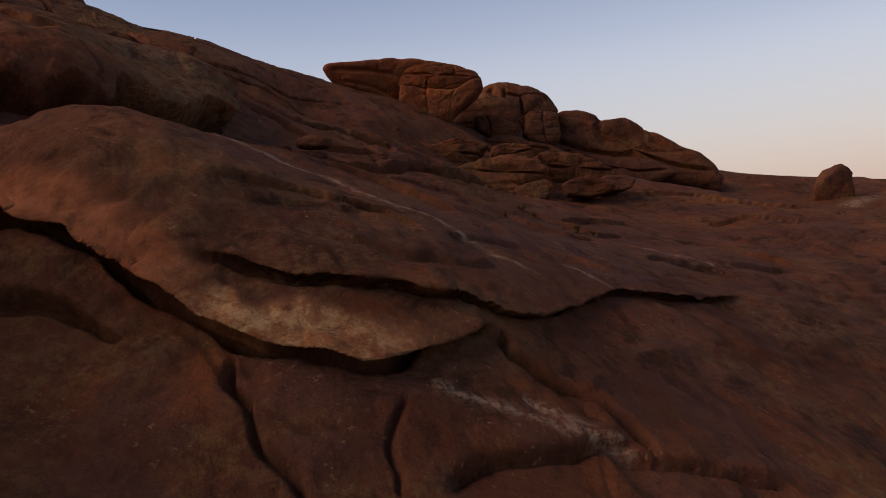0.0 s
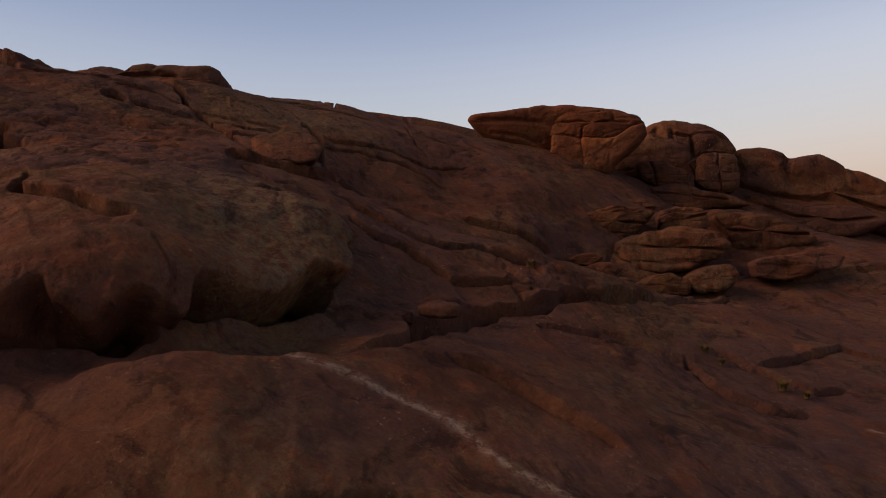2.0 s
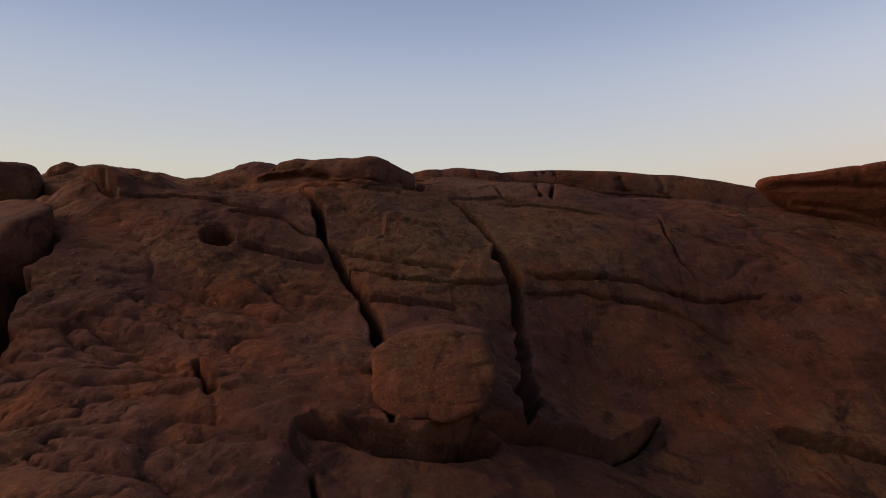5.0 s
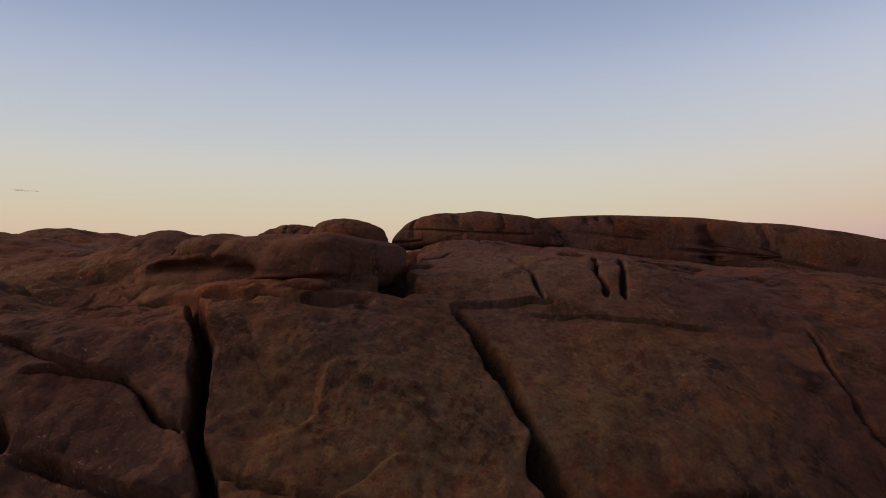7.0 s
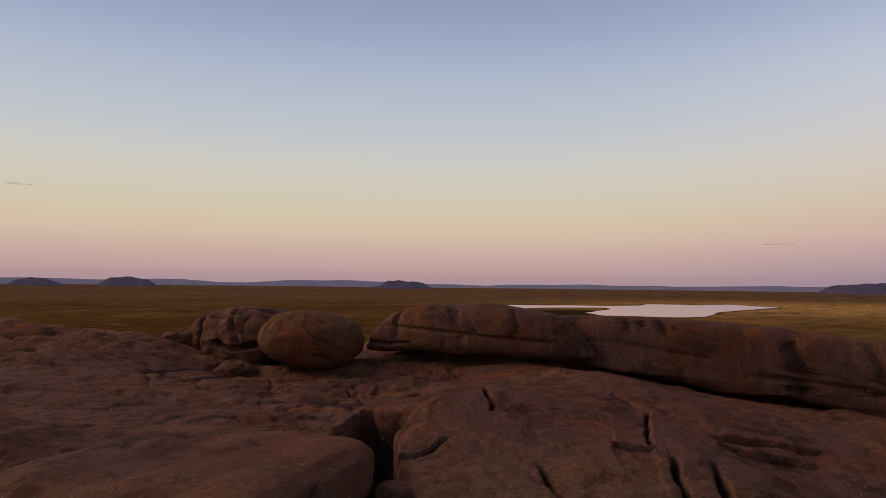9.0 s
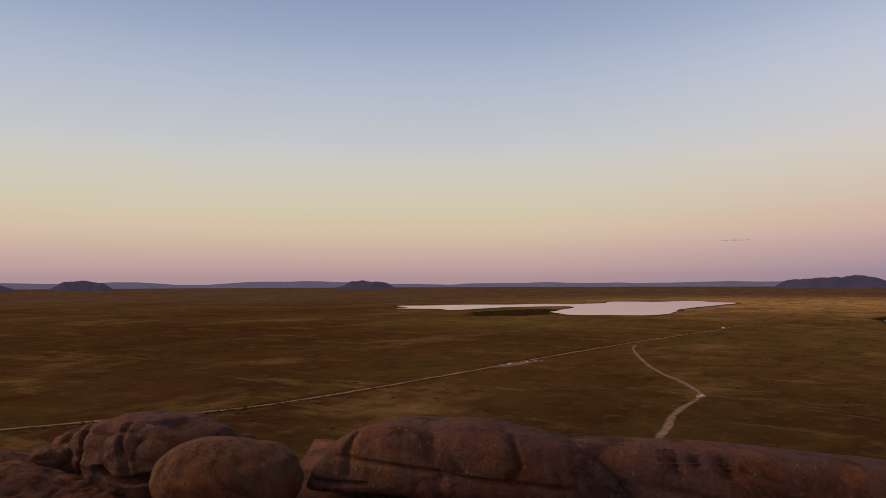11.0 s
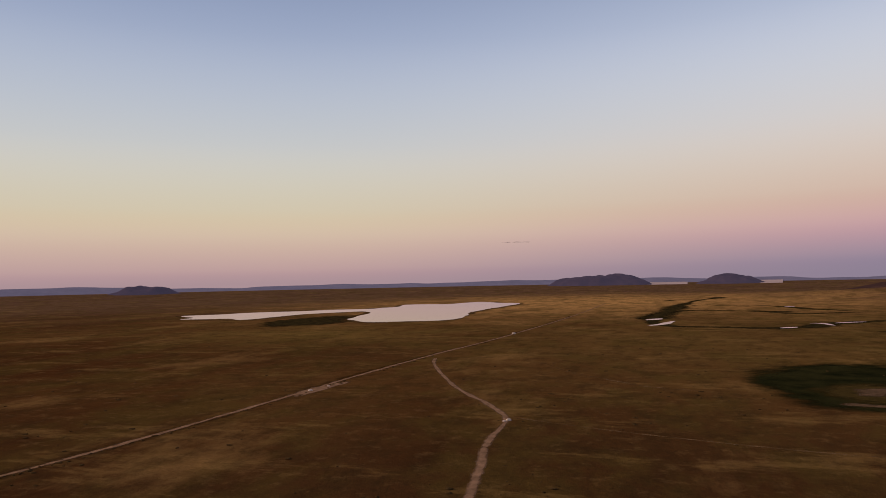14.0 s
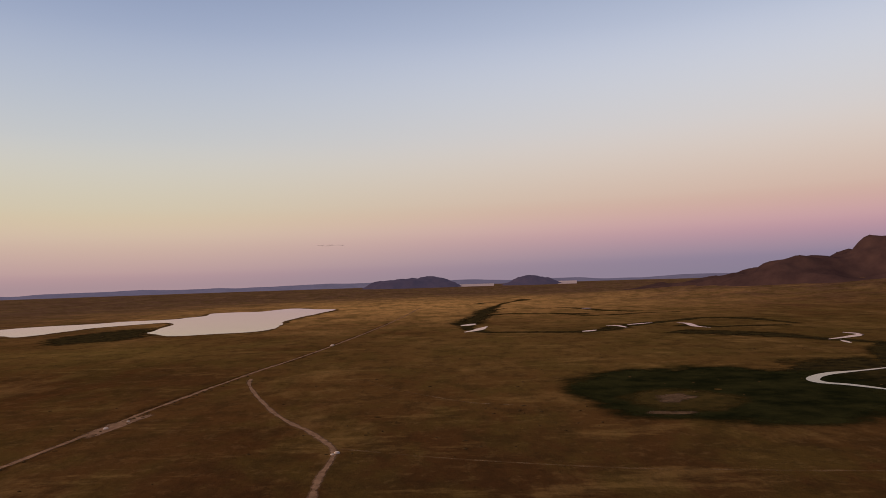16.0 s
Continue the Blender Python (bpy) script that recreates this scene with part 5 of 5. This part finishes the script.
tagged(patch("bare_ground", [(88, 528), (101, 534), (107, 520), (97, 503), (84, 505)], 0.09, MUD, 4, 7, 8, 4, True), "bare pale ground in the middle of the marsh", "bare ground", kind="structure")
tagged(patch("bare_ground", [(68, 479), (92, 475), (89, 468), (66, 472)], 0.08, MUD, 2, 12, 9, 2, True), "muddy strip along the marsh", "bare ground", kind="structure")
# the stream's belt of sedge, with open water showing here and there
tagged(patch("sedge_belt", [(165, 445), (200, 425), (330, 540), (350, 680), (260, 705), (205, 640), (172, 540)], 0.04, SEDGE, 9, 40, 11, 0, True), "dark sedge round the stream's meander", "sedge", kind="structure")
SEDGE_LINES = [
    ([(-1, 1224), (20, 1340), (42, 1448), (91, 1503), (185, 1447), (245, 1372), (342, 1416), (408, 1419)], 62),
    ([(37, 1558), (116, 1745), (177, 1702), (245, 1714), (280, 1630), (300, 1511), (344, 1460)], 74),
    ([(-12, 1210), (-14, 1130), (15, 1055), (45, 1043), (91, 1035), (135, 1027), (172, 1053), (211, 1115), (264, 1153), (329, 1191), (386, 1223), (440, 1178), (453, 1050)], 44),
    ([(262, 995), (293, 963), (332, 939), (359, 895), (372, 859), (384, 826), (400, 788), (395, 740), (370, 690)], 60),
    ([(-18, 1206), (0, 1310), (13, 1425), (44, 1600), (80, 1801), (154, 2129), (282, 2450), (373, 2418), (449, 2334)], 58),
    ([(531, 2526), (656, 2618), (755, 2670), (820, 2560)], 110), ([(282, 2450), (420, 2500), (531, 2526)], 60),
    ([(297, 1087), (324, 1041), (367, 1033), (426, 1028)], 46), ([(300, 640), (330, 700), (380, 760), (470, 800)], 40), ([(170, 1470), (200, 1440), (232, 1420)], 46), ([(60, 2050), (96, 2120), (140, 2110)], 60),
]
for i, (line, width) in enumerate(SEDGE_LINES):
    tagged(ribbon("sedge_belt", line, width, 0.10 + 0.02 * i, SEDGE, 0.7, 30 + i), "winding belt of dark sedge along the stream", "sedge", kind="structure")
STREAM_BENDS = [
    ([(300, 618), (262, 602), (232, 590), (212, 573), (208, 556), (220, 541), (236, 508)], 9.5), ([(-14, 1196), (-2, 1212), (10, 1236)], 22), ([(-12, 1068), (6, 1100), (14, 1130), (24, 1168)], 13),
    ([(238, 2431), (262, 2470), (284, 2516)], 26), ([(268, 1638), (285, 1626)], 22), ([(196, 1112), (210, 1103), (213, 1066)], 9), ([(228, 1114), (250, 1128), (272, 1140)], 10), ([(142, 1020), (164, 1038)], 12),
    ([(304, 1124), (312, 1105), (303, 1050), (312, 1020)], 13), ([(364, 828), (394, 844), (424, 870), (421, 898)], 9), ([(370, 815), (362, 786)], 6),
]
for i, (line, width) in enumerate(STREAM_BENDS):
    tagged(ribbon("stream", line, width, 0.40, WATER, 0.4, 50 + i, True), "open bend of the stream mirroring the pale sky", "stream", kind="structure")
tagged(ribbon("path", [(-97, 415), (-45, 392), (23, 369), (86, 358), (150, 350)], 5.0, 0.05, FAINT_DIRT, 0.3, 70), "faint footpath across the grass", "path", kind="structure")
tagged(ribbon("path", [(-108, 640), (-86, 592), (-56, 552), (-31, 524), (10, 505)], 6.0, 0.05, FAINT_DIRT, 0.4, 71, True), "faint pale footpath through the grass", "path", kind="structure")
tagged(patch("bare_ground", [(-243, 455), (-232, 455), (-226, 500), (-222, 520), (-229, 522), (-239, 485)], 0.08, DIRT, 2, 10, 12, 2, True), "widened pale stretch beside the dirt road", "bare ground", kind="structure")

PALE_STONE = plain_material("pale_stone", (0.42, 0.36, 0.32), (0.62, 0.55, 0.50), 1.0)
for x, y, r in ((-96.5, 407, 1.3), (-98.2, 404.5, 0.9), (-235, 478, 1.4), (-231, 497, 1.0), (-178.5, 930, 2.4)):
    boulder((x, y, 0.25 * r), (r, 0.7 * r, 0.5 * r), 20, 0, int(r * 50), 0.85, 4, material=PALE_STONE, label="pale stone at the edge of the dirt track", group="stones by the track", name="stone")


def shrubs():
    """Low dark bushes scattered over the grass and along the road."""
    rng = np.random.default_rng(5)
    bm = bmesh.new()
    bmesh.ops.create_icosphere(bm, subdivisions=2, radius=1)
    v0 = np.array([p.co[:] for p in bm.verts])
    f0 = np.array([[p.index for p in q.verts] for q in bm.faces])
    bm.free()
    road = [(-330, 150), (-290, 226), (-264, 272), (-252, 340), (-240, 450), (-230, 566), (-214, 690)]
    spots = []
    while len(spots) < 900:
        a, d = rng.uniform(-0.95, 1.35), 160 + 900 * rng.random() ** 1.5
        x, y = -45 - d * math.sin(a), 85 + d * math.cos(a)
        if float(rough(x, y, 0, 70, 3, 15)) + rng.uniform(-0.5, 0.5) > 0.15:
            spots.append((x, y, 0.18 + 0.5 * rng.random() ** 2))
    for p, q in zip(road, road[1:]):
        for t in np.arange(0, 1, 0.03):
            if rng.random() < 0.6:
                spots.append((p[0] + (q[0] - p[0]) * t + rng.normal(3.9, 1.6), p[1] + (q[1] - p[1]) * t, rng.uniform(0.25, 0.65)))
    vs, fs = [], []
    for i, (x, y, r) in enumerate(spots):
        bump = 1 + 0.6 * grain(v0[:, 0] * 2.5 + i * 3.1, v0[:, 1] * 2.5, v0[:, 2] * 2.5, 9)
        v = v0 * bump[:, None] * (r * rng.uniform(0.8, 2.6), r * rng.uniform(0.8, 1.8), 0.5 * r) + (x, y, 0.25 * r)
        fs.append(f0 + len(v0) * i)
        vs.append(v)
    me = mesh_from("shrubs", np.concatenate(vs), np.concatenate(fs))
    me.materials.append(plain_material("dark_scrub", (0.032, 0.022, 0.010), (0.075, 0.050, 0.022), 0.8))
    return tagged(new("shrubs", me), "low dark scrub scattered over the dry grass", "scrub", kind="stuff")


shrubs()


def tuft(place, height, seed, label):
    """A tussock of dry blades."""
    rng = random.Random(seed)
    bm = bmesh.new()
    for _ in range(110):
        a, lean = rng.uniform(0, 6.283), rng.uniform(0.1, 0.9)
        h, w = height * rng.uniform(0.5, 1.0), 0.02 + 0.02 * rng.random()
        out = Vector((math.cos(a), math.sin(a), 0))
        side = Vector((-out.y, out.x, 0)) * w
        root = out * rng.uniform(0, 0.25) * height
        pts = [root + out * lean * h * t * t + Vector((0, 0, h * t * (1 - 0.3 * lean * t))) for t in (0, 0.35, 0.7, 1.0)]
        last = None
        for k, p in enumerate(pts):
            s_ = side * (1 - 0.3 * k)
            pair = (bm.verts.new(p + s_), bm.verts.new(p - s_))
            if last:
                bm.faces.new((last[0], last[1], pair[1], pair[0]))
            last = pair
    me = bpy.data.meshes.new("grass_tuft")
    bm.to_mesh(me)
    bm.free()
    me.materials.append(STRAW)
    ob = new("grass_tuft", me)
    ob.location = place
    return tagged(ob, label, "grass", "tufts in the joints")


STRAW = plain_material("straw", (0.10, 0.066, 0.026), (0.20, 0.135, 0.055), 0.3)
for i, (x, y, h) in enumerate(((4.7, 38.6, 0.9), (5.3, 38.0, 0.6), (7.4, 36.9, 1.0), (8.2, 36.6, 0.6), (-2.9, 39.6, 0.8), (3.6, 47.0, 0.7))):
    z = float(mound(np.array(x), np.array(y)))
    tuft((x, y, z - 0.05), 0.6 * h, i, "dry yellow grass tuft growing in a rock joint")

# ---- hills ----


def hill(name, centre, radii, height, turn=0, seed=1, flat=0.5, material=None, label="", res=90, craggy=0.12):
    a = np.linspace(-1.25, 1.25, res)
    u, v = np.meshgrid(a, a)
    r = np.hypot(u, v) + 0.16 * rough(u * 2, v * 2, 0, 1.0, 4, seed)
    z = height * ease((1 - r) / (1 - flat)) * (1 + craggy * rough(u * 3, v * 3, 0, 1.0, 4, seed + 4)) - 1.5
    c, s = math.cos(radians(turn)), math.sin(radians(turn))
    x, y = centre[0] + u * radii[0] * c - v * radii[1] * s, centre[1] + u * radii[0] * s + v * radii[1] * c
    me = mesh_from(name, np.stack([x, y, z], -1).reshape(-1, 3), sheet_faces(res, res))
    me.materials.append(material)
    return tagged(new(name, me), label, "hill", kind="structure")


def bearing(yaw, d):
    return (-47 - d * math.sin(radians(yaw)), 87 + d * math.cos(radians(yaw)))


# air haze over far hills is put in as a faint glow of the surface
def distance_material(name, base, haze_glow, strength):
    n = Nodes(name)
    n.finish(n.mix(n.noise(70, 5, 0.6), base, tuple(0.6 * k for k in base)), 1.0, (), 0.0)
    n.put(n.shader.inputs["Emission Color"], (*haze_glow, 1))
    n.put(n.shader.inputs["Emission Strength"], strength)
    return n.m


FAR_HILL = distance_material("hazed_hillside", (0.040, 0.028, 0.040), (0.15, 0.125, 0.21), 0.21)
NEAR_HILL = plain_material("bare_hillside", (0.040, 0.025, 0.026), (0.070, 0.042, 0.038), 50)
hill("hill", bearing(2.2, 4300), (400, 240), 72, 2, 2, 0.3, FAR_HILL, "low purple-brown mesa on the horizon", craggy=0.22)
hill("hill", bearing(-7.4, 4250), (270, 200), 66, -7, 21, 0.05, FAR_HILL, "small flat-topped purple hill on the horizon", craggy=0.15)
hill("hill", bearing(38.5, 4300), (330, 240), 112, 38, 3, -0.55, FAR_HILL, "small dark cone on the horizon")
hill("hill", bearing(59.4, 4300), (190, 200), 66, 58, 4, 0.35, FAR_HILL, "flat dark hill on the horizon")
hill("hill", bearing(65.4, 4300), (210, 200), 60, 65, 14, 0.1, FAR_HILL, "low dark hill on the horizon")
hill("hill", bearing(-36.5, 2750), (900, 640), 262, -38, 24, -0.1, NEAR_HILL, "large bare brown hill rising beyond the plain", res=140, craggy=0.3)
hill("hill", bearing(-25, 3000), (600, 260), 90, -25, 25, -0.2, NEAR_HILL, "long low spur of the bare hill", res=120, craggy=0.35)
hill("hill", bearing(-44, 2600), (1900, 1100), 62, -30, 27, -0.4, bpy.data.materials["dry_grassland"], "gentle grassy rise at the foot of the hill", craggy=0.05)


def ridge_ring():
    a = np.linspace(0, 2 * np.pi, 1081)
    h = 58 + 17 * rough(np.cos(a) * 6, np.sin(a) * 6, 0, 1.0, 4, 91)
    x, y = np.cos(a), np.sin(a)
    rows = [(4560, -2), (4640, 0.45), (4740, 0.85), (4790, 1.0)]
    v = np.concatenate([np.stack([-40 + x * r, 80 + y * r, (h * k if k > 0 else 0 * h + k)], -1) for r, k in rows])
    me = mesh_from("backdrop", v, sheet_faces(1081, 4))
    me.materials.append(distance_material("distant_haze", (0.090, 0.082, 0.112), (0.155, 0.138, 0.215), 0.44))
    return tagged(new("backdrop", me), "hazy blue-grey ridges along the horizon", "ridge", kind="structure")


ridge_ring()
# the sky's reflection is painted as a pale base colour, not mirrored
SKY_PAINTED_WATER = plain_material("sky_painted_far_water", (0.40, 0.33, 0.33), (0.46, 0.38, 0.37), 200, 0.6)
for lo, hi, z in ((-0.4, -4.5, 29.0), (-9.0, -11.2, 33.0)):
    rim = [bearing(lo + (hi - lo) * k / 6, 4150) for k in range(7)] + [bearing(hi + (lo - hi) * k / 6, 4545) for k in range(7)]
    me = bpy.data.meshes.new("lake")
    me.from_pydata([(x, y, 19.3 if k < 7 else z) for k, (x, y) in enumerate(rim)], [], [tuple(range(len(rim)))])
    me.materials.append(SKY_PAINTED_WATER)
    tagged(new("lake", me), "thin water far off below the ridges, sky's reflection painted pale", "lake", kind="structure")


def cloud(yaw, rise, d, size, seed):
    v, f = BALLS[4]
    x, y = bearing(yaw, d)
    p = v * np.array(size)
    p = p * (1 + 0.3 * rough(v[:, 0] * 3, v[:, 1] * 3, v[:, 2], 1.0, 3, seed))[:, None]
    c, s = math.cos(radians(yaw)), math.sin(radians(yaw))
    me = mesh_from("cloud", np.stack([x + p[:, 0] * c - p[:, 1] * s, y + p[:, 0] * s + p[:, 1] * c, 65 + d * math.tan(radians(rise)) + p[:, 2]], -1), f)
    me.materials.append(CLOUD)
    return tagged(new("cloud", me), "thin dark streak of cloud low in the sky", "cloud", kind="structure")


n_ = Nodes("thin_cloud")
n_.finish((0.5, 0.42, 0.45), 1.0, (), 0.0)
n_.put(n_.shader.inputs["Alpha"], n_.noise(40, 4, 0.6, stretch=(1, 1, 4), lo=0.46, hi=1.25))
CLOUD = n_.m
cloud(8.6, 3.05, 4300, (80, 20, 3.5), 3)
cloud(66.8, 6.6, 4300, (70, 20, 4), 5)
